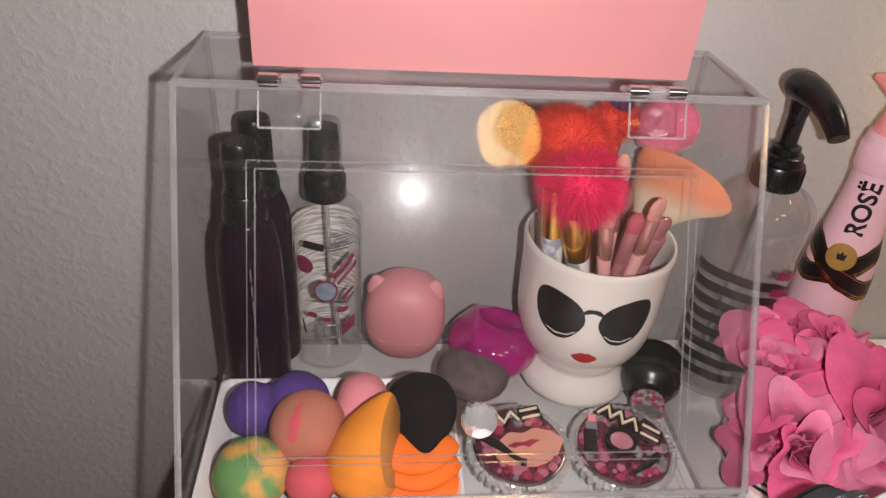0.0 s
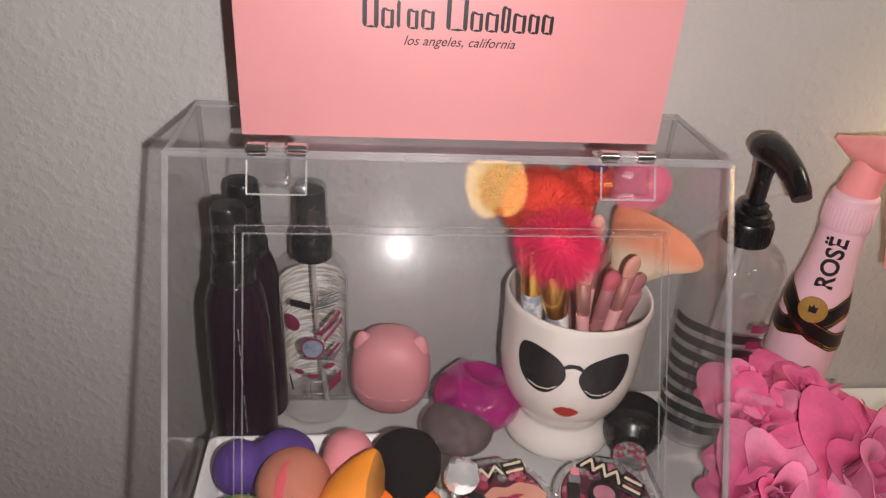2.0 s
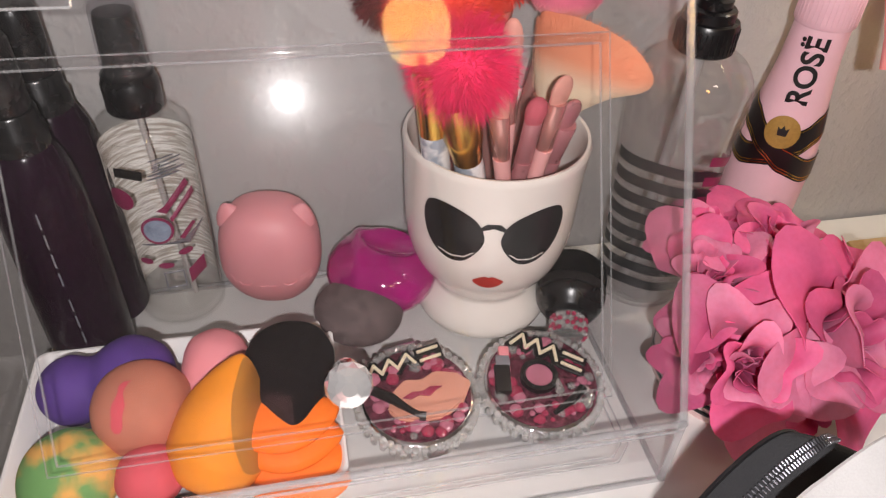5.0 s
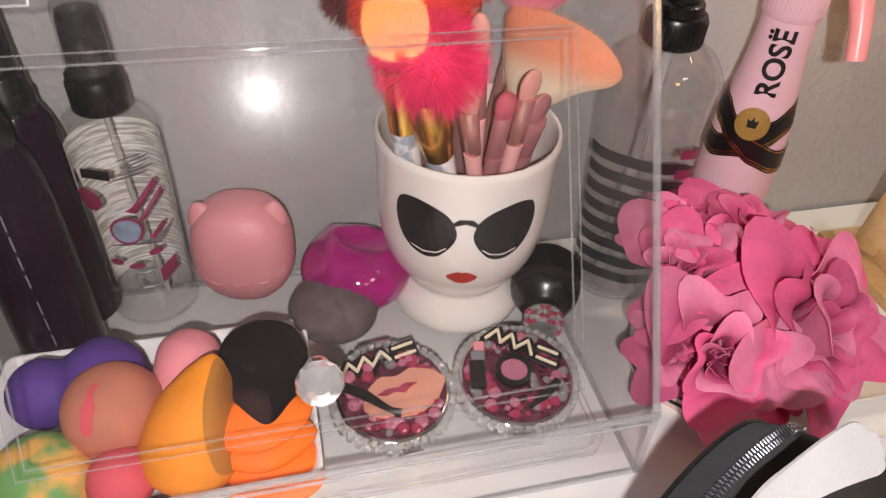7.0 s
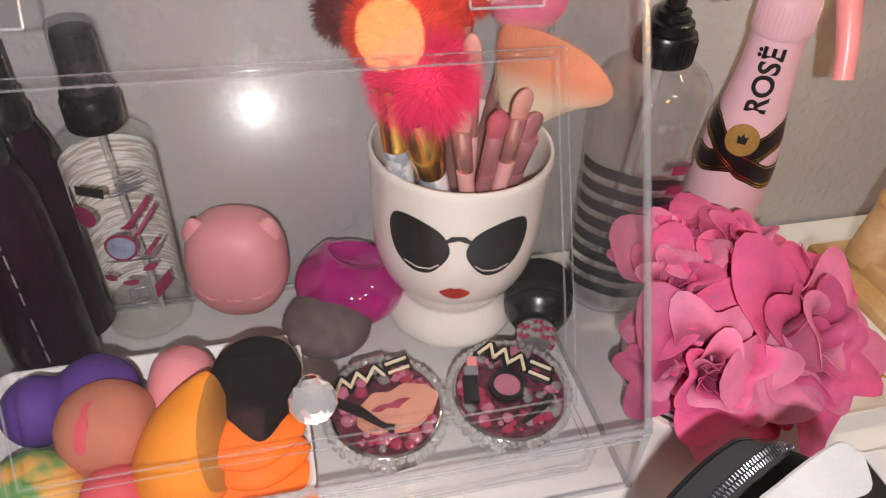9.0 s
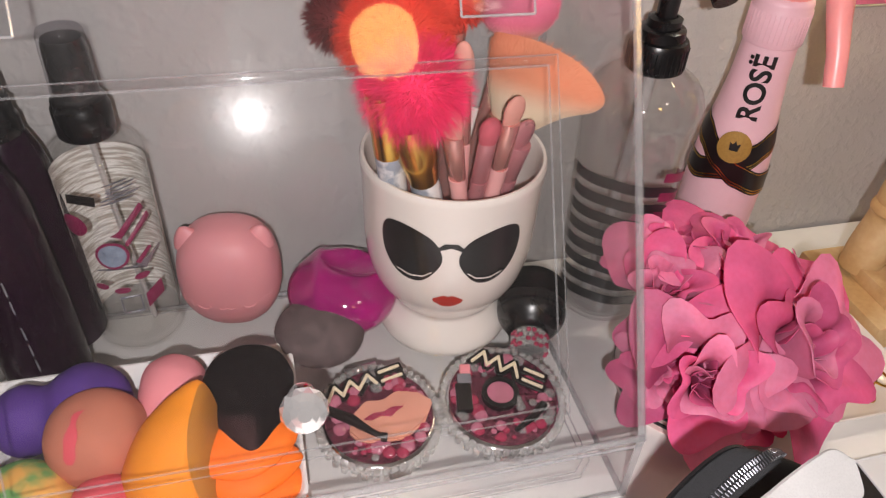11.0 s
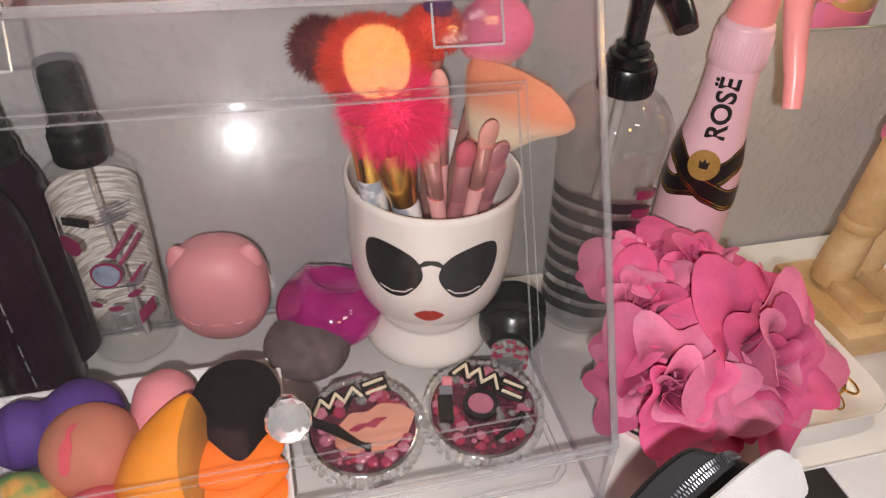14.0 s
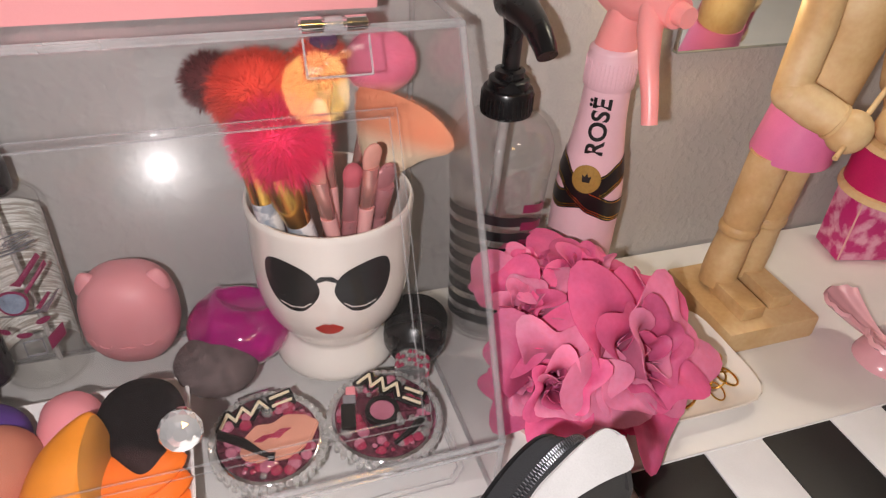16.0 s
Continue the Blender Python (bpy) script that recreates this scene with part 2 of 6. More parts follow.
for pm in (PETAL, PETAL_LIGHT):
    # shade of the gaps painted in towards the root; tone differs from petal to petal
    nt = pm.node_tree
    bs = nt.nodes["Principled BSDF"]
    src = bs.inputs["Base Color"].links[0].from_socket
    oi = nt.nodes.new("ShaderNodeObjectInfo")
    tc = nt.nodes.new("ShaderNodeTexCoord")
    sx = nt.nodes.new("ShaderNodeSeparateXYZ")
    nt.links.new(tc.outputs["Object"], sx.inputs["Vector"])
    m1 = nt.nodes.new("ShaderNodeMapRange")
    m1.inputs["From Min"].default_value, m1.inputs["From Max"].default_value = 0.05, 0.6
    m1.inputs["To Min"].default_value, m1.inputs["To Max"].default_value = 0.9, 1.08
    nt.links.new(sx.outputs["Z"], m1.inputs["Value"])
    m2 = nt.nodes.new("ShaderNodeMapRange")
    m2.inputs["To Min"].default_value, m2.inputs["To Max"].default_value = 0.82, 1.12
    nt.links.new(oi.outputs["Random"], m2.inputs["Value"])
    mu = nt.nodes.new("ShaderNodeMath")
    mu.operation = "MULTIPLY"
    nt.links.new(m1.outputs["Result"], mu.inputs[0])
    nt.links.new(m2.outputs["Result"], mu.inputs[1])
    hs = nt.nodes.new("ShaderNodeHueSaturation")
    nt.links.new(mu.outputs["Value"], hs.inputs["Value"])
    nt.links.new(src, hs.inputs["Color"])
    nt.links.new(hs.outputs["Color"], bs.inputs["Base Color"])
    # thin cloth lets some light through
    tl = nt.nodes.new("ShaderNodeBsdfTranslucent")
    nt.links.new(hs.outputs["Color"], tl.inputs["Color"])
    ms = nt.nodes.new("ShaderNodeMixShader")
    ms.inputs["Fac"].default_value = 0.38
    nt.links.new(bs.outputs["BSDF"], ms.inputs[1])
    nt.links.new(tl.outputs["BSDF"], ms.inputs[2])
    nt.links.new(ms.outputs["Shader"], nt.nodes["Material Output"].inputs["Surface"])
GLITTER = mat("dark_glitter_foam", (52, 46, 44), 0.5, 0.3, vary=0.4, scale=700, bump=0.6, fine=1800)
POT = mat("blush_pot", (243, 208, 204), 0.3, vary=0.03, bump=0.03)
WOOD = mat("pale_beech", (226, 194, 146), 0.5, vary=0.12, scale=18, bump=0.12, fine=260, rgb2=(208, 168, 116))
FELT = mat("pink_paint", (238, 128, 178), 0.45, vary=0.05, bump=0.05)
DRUM = mat("magenta_paint", (196, 28, 96), 0.4, vary=0.08, bump=0.05)
ROSELABEL = mat("pale_pink_plastic", (236, 190, 200), 0.4, vary=0.03, bump=0.05)
CORAL = mat("coral_plastic", (252, 160, 158), 0.35, vary=0.04, bump=0.04, sub=0.2)
BLACKBAND = mat("black_foil", (28, 20, 22), 0.3, vary=0.1, bump=0.05)
WHITEVINYL = mat("white_vinyl", (228, 228, 232), 0.45, vary=0.04, scale=40, bump=0.15)
STRAPWHITE = mat("white_coated_strap", (176, 174, 174), 0.6, vary=0.06, scale=60, bump=0.3, fine=1500)
BLACKVINYL = mat("black_vinyl", (22, 22, 24), 0.5, vary=0.12, scale=60, bump=0.2)
ZIPTAPE = mat("black_zip_tape", (34, 34, 37), 0.85, vary=0.15, scale=200, bump=0.5, fine=1500)
BUTTERFLY = mat("pale_pink_glaze", (247, 186, 196), 0.22, vary=0.04, bump=0.05, coat=0.5)
PRINT = mat("magenta_print_card", (214, 40, 130), 0.4, vary=0.15, scale=60, bump=0.05, rgb2=(246, 178, 206))
MIRROR = mat("mirror_silver", (235, 238, 238), 0.015, 1.0, vary=0.0, bump=0.0)
MIRROR_EDGE = mat("mirror_edge", (150, 156, 150), 0.3, 0.4, vary=0.1, bump=0.05)
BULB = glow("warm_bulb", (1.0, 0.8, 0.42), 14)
SHADE = glow("warm_lampshade", (1.0, 0.56, 0.16), 11)
# glow of the added ceiling fill, raises the room's ambient level
DIFFUSER = glow("fill_diffuser", (1.0, 0.88, 0.80), 8.5)
MEDAL = mat("aged_gold_foil", (176, 136, 66), 0.5, 0.25, vary=0.1, scale=400, bump=0.3, fine=1800)
RED_GEM = mat("red_gem", (206, 74, 108), 0.08, vary=0.2, bump=0, coat=0.6, trans=0.3)
PINK_GEM = mat("pink_gem", (232, 142, 168), 0.08, vary=0.2, bump=0, coat=0.6, trans=0.3)
PEACHMETAL = mat("peach_enamel", (224, 158, 136), 0.3, vary=0.08, bump=0.03, coat=0.4)
LIPGLOSS = mat("plum_glitter", (150, 78, 100), 0.22, 0.5, vary=0.45, scale=500, bump=0.7, fine=2200)
CREAM = mat("cream_enamel", (240, 226, 196), 0.3, vary=0.03, bump=0.02)
GREYEN = mat("grey_enamel", (150, 150, 158), 0.25, 0.4, vary=0.05, bump=0.02)
LABELPINK = mat("berry_print", (140, 44, 84), 0.4, vary=0.1, bump=0)
LABELBLUE = mat("blue_grey_print", (150, 164, 184), 0.3, vary=0.2, scale=200, bump=0)
STRIPE = mat("charcoal_print", (40, 40, 42), 0.4, vary=0.05, bump=0)
BACKLABEL = mat("streaked_back_label", (250, 249, 246), 0.3, 0.0, vary=0.05, scale=130, bump=0.0, rgb2=(186, 178, 168))
# streaks painted sideways on the white label for bright refraction in the liquid
for link in list(BACKLABEL.node_tree.links):
    if link.to_node.type == "TEX_NOISE" and link.to_socket.name == "Vector":
        mp_ = BACKLABEL.node_tree.nodes.new("ShaderNodeMapping")
        mp_.inputs["Scale"].default_value = (0.5, 0.5, 5.0)
        BACKLABEL.node_tree.links.new(link.from_socket, mp_.inputs["Vector"])
        BACKLABEL.node_tree.links.new(mp_.outputs["Vector"], link.to_socket)
TUBE = mat("clear_dip_tube", (214, 210, 208), 0.3, vary=0.05, bump=0, trans=0.4)


# ---- builders ----
def finish(bm, name, material, smooth=True, angle=40):
    me = bpy.data.meshes.new(name)
    bm.normal_update()
    bm.to_mesh(me)
    bm.free()
    for m in (material if isinstance(material, (list, tuple)) else [material]):
        me.materials.append(m)
    if smooth:
        me.polygons.foreach_set("use_smooth", [True] * len(me.polygons))
        me.set_sharp_from_angle(angle=radians(angle))
    return me


def part(name, bm, material, parent=None, label="", m=None, smooth=True, angle=40):
    ob = new(name, finish(bm, name, material, smooth, angle) if isinstance(bm, bmesh.types.BMesh) else bm)
    if parent:
        ob.parent = parent
    if m is not None:
        ob.matrix_basis = m
    if label:
        tagged(ob, label)
    return ob


def thing(name, at, label, category, group="", kind=""):
    ob = new(name)
    ob.empty_display_size = 0.01
    ob.matrix_basis = at if isinstance(at, Matrix) else Matrix.Translation(at)
    return tagged(ob, label, category, group, kind)


def box(sx, sy, sz, bevel=0.001, at=(0, 0, 0), seg=2, bm=None):
    """A bevelled block that stands on z = at[2]."""
    one = bmesh.new()
    bmesh.ops.create_cube(one, size=1, matrix=Matrix.Translation((at[0], at[1], at[2] + sz / 2)) @ Matrix.Diagonal((sx, sy, sz, 1)))
    if bevel:
        bmesh.ops.bevel(one, geom=one.edges[:], offset=bevel, segments=seg, affect="EDGES", profile=0.6)
    return join(bm, one)


def join(bm, other, m=None, slot=0):
    """Adds other to bm and returns bm."""
    if m is not None:
        other.transform(m)
    if slot:
        for f in other.faces:
            f.material_index = slot
    if bm is None:
        return other
    me = bpy.data.meshes.new("tmp")
    other.to_mesh(me)
    other.free()
    bm.from_mesh(me)
    bpy.data.meshes.remove(me)
    return bm


def lathe(profile, seg=40, bm=None):
    """Turns (radius, height) pairs about z; radius 0 closes the end."""
    one = bmesh.new()
    rings = []
    for r, z in profile:
        if r < 1e-6:
            rings.append([one.verts.new((0, 0, z))])
        else:
            rings.append([one.verts.new((r * math.cos(2 * math.pi * i / seg), r * math.sin(2 * math.pi * i / seg), z)) for i in range(seg)])
    for a, b in zip(rings, rings[1:]):
        for i in range(seg):
            k = (i + 1) % seg
            if len(a) == 1 and len(b) == 1:
                continue
            if len(a) == 1:
                one.faces.new((a[0], b[k], b[i]))
            elif len(b) == 1:
                one.faces.new((a[i], a[k], b[0]))
            else:
                one.faces.new((a[i], a[k], b[k], b[i]))
    return join(bm, one)


def curve_profile(keys, n=6):
    """Smooth Catmull-Rom through (radius, height) keys."""
    pts = [keys[0]] + list(keys) + [keys[-1]]
    out = []
    for i in range(1, len(pts) - 2):
        p0, p1, p2, p3 = pts[i - 1], pts[i], pts[i + 1], pts[i + 2]
        for k in range(n):
            t = k / n
            out.append(tuple(max(0.0, 0.5 * (2 * b + (c - a) * t + (2 * a - 5 * b + 4 * c - d) * t * t + (3 * b - a - 3 * c + d) * t ** 3)) if j == 0
                             else 0.5 * (2 * b + (c - a) * t + (2 * a - 5 * b + 4 * c - d) * t * t + (3 * b - a - 3 * c + d) * t ** 3)
                             for j, (a, b, c, d) in enumerate(zip(p0, p1, p2, p3))))
    out.append(tuple(keys[-1]))
    return out


def tube(points, radius, seg=12, bm=None, caps=True):
    """A round bar along points; radius may be a list."""
    one = bmesh.new()
    pts = [Vector(p) for p in points]
    rad = radius if isinstance(radius, (list, tuple)) else [radius] * len(pts)
    rings, ref = [], None
    for i, p in enumerate(pts):
        d = (pts[min(i + 1, len(pts) - 1)] - pts[max(i - 1, 0)]).normalized()
        if ref is None:
            ref = d.orthogonal().normalized()
        ref = (ref - d * ref.dot(d)).normalized()
        side = d.cross(ref)
        rings.append([one.verts.new(p + rad[i] * (ref * math.cos(2 * math.pi * k / seg) + side * math.sin(2 * math.pi * k / seg))) for k in range(seg)])
    for a, b in zip(rings, rings[1:]):
        for k in range(seg):
            one.faces.new((a[k], a[(k + 1) % seg], b[(k + 1) % seg], b[k]))
    if caps:
        one.faces.new(rings[0][::-1])
        one.faces.new(rings[-1])
    return join(bm, one)


def plate(outline, thick, bm=None, bevel=0.0):
    """A flat plate of the 2D outline, from z = 0 to thick."""
    one = bmesh.new()
    vs = [one.verts.new((x, y, 0)) for x, y in outline]
    f = one.faces.new(vs)
    if f.normal.z < 0:
        f.normal_flip()
    g = bmesh.ops.extrude_face_region(one, geom=[f])
    bmesh.ops.translate(one, verts=[v for v in g["geom"] if isinstance(v, bmesh.types.BMVert)], vec=(0, 0, thick))
    bmesh.ops.recalc_face_normals(one, faces=one.faces[:])
    if bevel:
        bmesh.ops.bevel(one, geom=[e for e in one.edges if len(e.link_faces) == 2 and e.calc_face_angle(0) > 0.6], offset=bevel, segments=2, affect="EDGES")
    return join(bm, one)


def blob(r, at=(0, 0, 0), squash=(1, 1, 1), rough=0.0, freq=30, sub=4, bm=None):
    """A rounded lump with an uneven surface."""
    one = bmesh.new()
    bmesh.ops.create_icosphere(one, subdivisions=sub, radius=1)
    for v in one.verts:
        k = 1 + rough * noise.noise(v.co * freq * r + Vector(at) * 50)
        v.co = Vector((v.co.x * squash[0], v.co.y * squash[1], v.co.z * squash[2])) * r * k + Vector(at)
    return join(bm, one)


def fur(count, base, length, width, droop=0.15, seed=1, bm=None):
    """Loose hairs: base(u) gives root and direction."""
    rnd = random.Random(seed)
    one = bmesh.new() if bm is None else bm
    for _ in range(count):
        root, way, scale = base(rnd)
        way = (way + 0.28 * Vector((rnd.gauss(0, 1), rnd.gauss(0, 1), rnd.gauss(0, 1)))).normalized()
        side = way.cross(Vector((rnd.gauss(0, 1), rnd.gauss(0, 1), rnd.gauss(0, 1)))).normalized() * width
        L = length * scale * rnd.uniform(0.7, 1.15)
        mid = root + way * L * 0.55
        tip = root + way * L + Vector((0, 0, -droop * L))
        a, b, c, d, e = (one.verts.new(p) for p in (root - side, root + side, mid + side * 0.7, mid - side * 0.7, tip))
        one.faces.new((a, b, c, d))
        one.faces.new((d, c, e))
    return one


def drop_profile(r, length):
    """Sponge profile from the round bottom (z = 0) to the tip."""
    h = r * 0.95
    k = length - h
    keys = [(0.0, 0.0), (r * 0.45, r * 0.07), (r * 0.8, r * 0.34), (r * 0.97, r * 0.72), (r, h), (r * 0.9, h + k * 0.34), (r * 0.62, h + k * 0.66), (r * 0.22, h + k * 0.93), (0.0, length)]
    return curve_profile(keys, 4)


def teardrop(r, length, n=28):
    return lathe(drop_profile(r, length), n)


def words(name, text, size, material, parent, m, depth=0.0003, label="", shear=0.0, thick=0.0):
    """Lettering in the built-in font as a mesh in the xy plane of m."""
    cu = bpy.data.curves.new(name, "FONT")
    cu.body, cu.size, cu.extrude, cu.align_x, cu.align_y = text, size, depth, "CENTER", "CENTER"
    cu.shear, cu.offset, cu.resolution_u = shear, thick, 3
    tmp = bpy.data.objects.new("tmp_text", cu)
    me = bpy.data.meshes.new_from_object(tmp)
    bpy.data.objects.remove(tmp)
    me.materials.clear()
    me.materials.append(material)
    ob = new(name, me)
    ob.parent = parent
    ob.matrix_basis = m
    return tagged(ob, label) if label else ob


def on_plane(origin, right, up):
    """Pose whose x runs along right and y along up."""
    x = Vector(right).normalized()
    z = x.cross(Vector(up)).normalized()
    y = z.cross(x)
    return Matrix.Translation(origin) @ Matrix((x, y, z)).transposed().to_4x4()


def aim(at, way, spin=0):
    """Pose whose z runs along way."""
    return Matrix.Translation(at) @ Vector(way).normalized().to_track_quat("Z", "Y").to_matrix().to_4x4() @ Matrix.Rotation(radians(spin), 4, "Z")


def wrap(outline, prof, face, lift=0.0004, bm=None, fill=5):
    """Lays a 2D outline (angle in degrees, height) on a turned body; prof(z) gives its radius."""
    one = bmesh.new()
    cx = sum(p[0] for p in outline) / len(outline)
    cz = sum(p[1] for p in outline) / len(outline)

    def spot(a, z):
        ang, r = radians(face + a), prof(z) + lift
        return one.verts.new((r * math.sin(ang), -r * math.cos(ang), z))
    rings = [[spot(cx + (a - cx) * k / fill, cz + (z - cz) * k / fill) for a, z in outline] for k in range(1, fill + 1)]
    mid = spot(cx, cz)
    n = len(outline)
    for i in range(n):
        one.faces.new((mid, rings[0][i], rings[0][(i + 1) % n]))
        for a, b in zip(rings, rings[1:]):
            one.faces.new((a[i], b[i], b[(i + 1) % n], a[(i + 1) % n]))
    bmesh.ops.recalc_face_normals(one, faces=one.faces[:])
    return join(bm, one)


def band(lower, upper, prof, face, lift=0.0004, steps=36, bm=None):
    """A strip round a turned body between two lines of (angle, height)."""
    one = bmesh.new()

    def at(line, a):
        for (a0, z0), (a1, z1) in zip(line, line[1:]):
            if a0 <= a <= a1:
                t = (a - a0) / (a1 - a0)
                t = t * t * (3 - 2 * t) * 0.5 + t * 0.5
                return z0 + (z1 - z0) * t
        return line[-1][1]
    a0, a1 = lower[0][0], lower[-1][0]
    rows = []
    for i in range(steps + 1):
        a = a0 + (a1 - a0) * i / steps
        lo, hi = at(lower, a), at(upper, a)
        row = []
        for k in range(5):
            z = lo + (hi - lo) * k / 4
            r, ang = prof(z) + lift, radians(face + a)
            row.append(one.verts.new((r * math.sin(ang), -r * math.cos(ang), z)))
        rows.append(row)
    for p, q in zip(rows, rows[1:]):
        for k in range(4):
            one.faces.new((p[k], q[k], q[k + 1], p[k + 1]))
    return join(bm, one)


def radius_at(profile):
    def r(z):
        for (r0, z0), (r1, z1) in zip(profile, profile[1:]):
            if z0 <= z <= z1 and z1 > z0:
                return r0 + (r1 - r0) * (z - z0) / (z1 - z0)
        return profile[-1][0]
    return r


def loop_smooth(pts, n=5):
    """Closed smooth curve through the points."""
    out = []
    k = len(pts)
    for i in range(k):
        p0, p1, p2, p3 = (pts[(i + j - 1) % k] for j in range(4))
        for q in range(n):
            t = q / n
            out.append(tuple(0.5 * (2 * b + (c - a) * t + (2 * a - 5 * b + 4 * c - d) * t * t + (3 * b - a - 3 * c + d) * t ** 3) for a, b, c, d in zip(p0, p1, p2, p3)))
    return out


def oval(cx, cz, rx, rz, n=20, turn=0.0):
    c, s = math.cos(radians(turn)), math.sin(radians(turn))
    return [(cx + rx * math.cos(t) * c - rz * math.sin(t) * s, cz + rx * math.cos(t) * s + rz * math.sin(t) * c) for t in (2 * math.pi * i / n for i in range(n))]


# ---- setting ----
WALL_Y = 0.555
tagged(part("wall_north", box(6.2, 0.1, 2.6, 0, (0, WALL_Y + 0.05, -0.75)), WALL), "light grey wall with orange-peel plaster texture", "wall", kind="structure")
tagged(part("wall_south", box(6.2, 0.1, 2.6, 0, (0, -3.05, -0.75)), ROOM), "plain painted room wall", "wall", kind="structure")
tagged(part("wall_west", box(0.1, 3.6, 2.6, 0, (-3.05, -1.225, -0.75)), ROOM), "plain painted room wall", "wall", kind="structure")
tagged(part("wall_east", box(0.1, 3.6, 2.6, 0, (3.05, -1.225, -0.75)), ROOM), "plain painted room wall", "wall", kind="structure")
tagged(part("floor", box(6.4, 3.8, 0.1, 0, (0, -1.25, -0.85)), FLOOR), "plain carpeted floor", "floor", kind="structure")
tagged(part("ceiling", box(6.4, 3.8, 0.1, 0, (0, -1.25, 1.85)), ROOM), "plain painted ceiling", "ceiling", kind="structure")

desk = thing("dressing_table", (0, 0, 0), "white laminate dressing table against a grey wall", "table")
part("tabletop", box(1.03, 0.553, 0.03, 0.002, (0.383, 0.2755, -0.03)), DESK, desk)
for sx in (-0.10, 0.86):
    for sy in (0.05, 0.5):
        part("leg", box(0.04, 0.04, 0.72, 0.002, (sx, sy, -0.75)), DESK, desk)

# mirror hung over the table, with its warm bulb
mirror = thing("wall_mirror", (0.385, 0.553, 0.183), "frameless wall mirror above the white dressing table", "mirror")
part("glass", box(0.42, 0.005, 0.5, 0.0006, (0.21, -0.004, 0)), MIRROR, mirror)
part("edge", box(0.42, 0.0062, 0.0016, 0.0004, (0.21, -0.004, -0.0016)), MIRROR_EDGE, mirror, "dark polished lower edge")

bulb_ = thing("mirror_bulb", Matrix.Translation((0.404, 0.5465, 0.240)) @ Matrix.Rotation(radians(90), 4, "X"), "small round warm bulb glowing on the mirror", "lamp", "bulbs on the mirror")
part("socket", lathe([(0.0, 0.0), (0.008, 0.0), (0.008, 0.004), (0.006, 0.008), (0.0, 0.008)], 24), CHROME, bulb_, "chrome socket")
bulb_glass = part("glass", lathe(curve_profile([(0.0045, 0.008), (0.009, 0.012), (0.0115, 0.018), (0.0095, 0.025), (0.004, 0.0285), (0.0, 0.029)], 4), 28), BULB, bulb_, "glowing warm globe")
bulb_glass.visible_shadow = False

# unseen bulb, made up to house the fill light over the table
fill_bulb = thing("mirror_bulb", (0.60, 0.5465, 0.62), "unseen bulb added high on the mirror to fill light over the table", "lamp", "bulbs on the mirror")
part("socket", lathe([(0, 0), (0.03, 0), (0.03, 0.004), (0.012, 0.01), (0, 0.01)], 32), CHROME, fill_bulb, "chrome socket", Matrix.Rotation(radians(90), 4, "X"))
globe = part("glass", lathe(curve_profile([(0.0, -0.03), (0.02, -0.022), (0.03, 0.0), (0.02, 0.022), (0.0, 0.03)], 5), 28), BULB, fill_bulb, "glowing warm globe", Matrix.Translation((0, -0.032, 0)))
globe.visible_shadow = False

# shaded lamp across the room
room_lamp = thing("table_lamp", (0.321, -0.77, 0.0), "glowing warm amber lamp behind the dressing table", "lamp")
part("shade", lathe(curve_profile([(0.0, 0.905), (0.06, 0.915), (0.078, 0.965), (0.074, 1.02), (0.04, 1.055), (0.0, 1.06)], 5), 32), SHADE, room_lamp, "glowing amber globe")
part("stem", tube([(0, 0, -0.75), (0, 0, 0.91)], 0.012), GOLD, room_lamp)
part("base_plate", lathe([(0, -0.75), (0.12, -0.75), (0.12, -0.735), (0.02, -0.72), (0, -0.72)], 32), GOLD, room_lamp)

# ceiling lamp out of view, added as soft fill for the room
fill_lamp = thing("fill_ceiling_lamp", (1.0, -1.2, 1.85), "round white ceiling lamp, added unseen to fill the room", "lamp")
part("rim", lathe([(0.20, 0.0), (0.215, -0.002), (0.215, -0.05), (0.20, -0.052)], 40), TRAYWHITE, fill_lamp)
part("diffuser", lathe([(0, -0.07), (0.12, -0.065), (0.2, -0.045), (0.2, -0.01)], 40), DIFFUSER, fill_lamp, "glowing white diffuser")

# ---- acrylic display case ----
X0, X1 = -0.1255, 0.1925
YF, YT, YB = 0.362, 0.464, 0.550
ZL, ZT = 0.047, 0.2415
T = 0.003
case = thing("acrylic_display_case", (0, 0, 0), "clear acrylic display case with slanted hinged lid and crystal knob", "display case")
side = [(YF, 0.0), (YF, ZL), (YT, ZT), (YB, ZT), (YB, 0.0)]
TOYZ = Matrix(((0, 0, 1, 0), (1, 0, 0, 0), (0, 1, 0, 0), (0, 0, 0, 1)))
for x in (X0, X1 - T):
    part("side_panel", plate(side, T, bevel=0.0003), ACRYL, case, m=Matrix.Translation((x, 0, 0)) @ TOYZ, smooth=False)
part("back_panel", box(X1 - X0 - 2 * T, T, ZT - T, 0.0003, ((X0 + X1) / 2, YB - T / 2, 0)), ACRYL, case, smooth=False)
part("top_panel", box(X1 - X0 - 2 * T, YB - YT - 0.001, T, 0.0003, ((X0 + X1) / 2, (YT + YB) / 2, ZT - T)), ACRYL, case, smooth=False)
part("front_lip", box(X1 - X0 - 2 * T, T, ZL, 0.0003, ((X0 + X1) / 2, YF + T / 2, 0)), ACRYL, case, smooth=False)
LEN = math.hypot(YT - YF, ZT - ZL)
LID = on_plane((0, YF, ZL), (1, 0, 0), (0, YT - YF, ZT - ZL))
lid = part("lid", box(X1 - X0 - 0.001, LEN, T, 0.0004, ((X0 + X1) / 2, LEN / 2, 0.0005)), ACRYL, case, "clear slanted lid", LID, smooth=False)


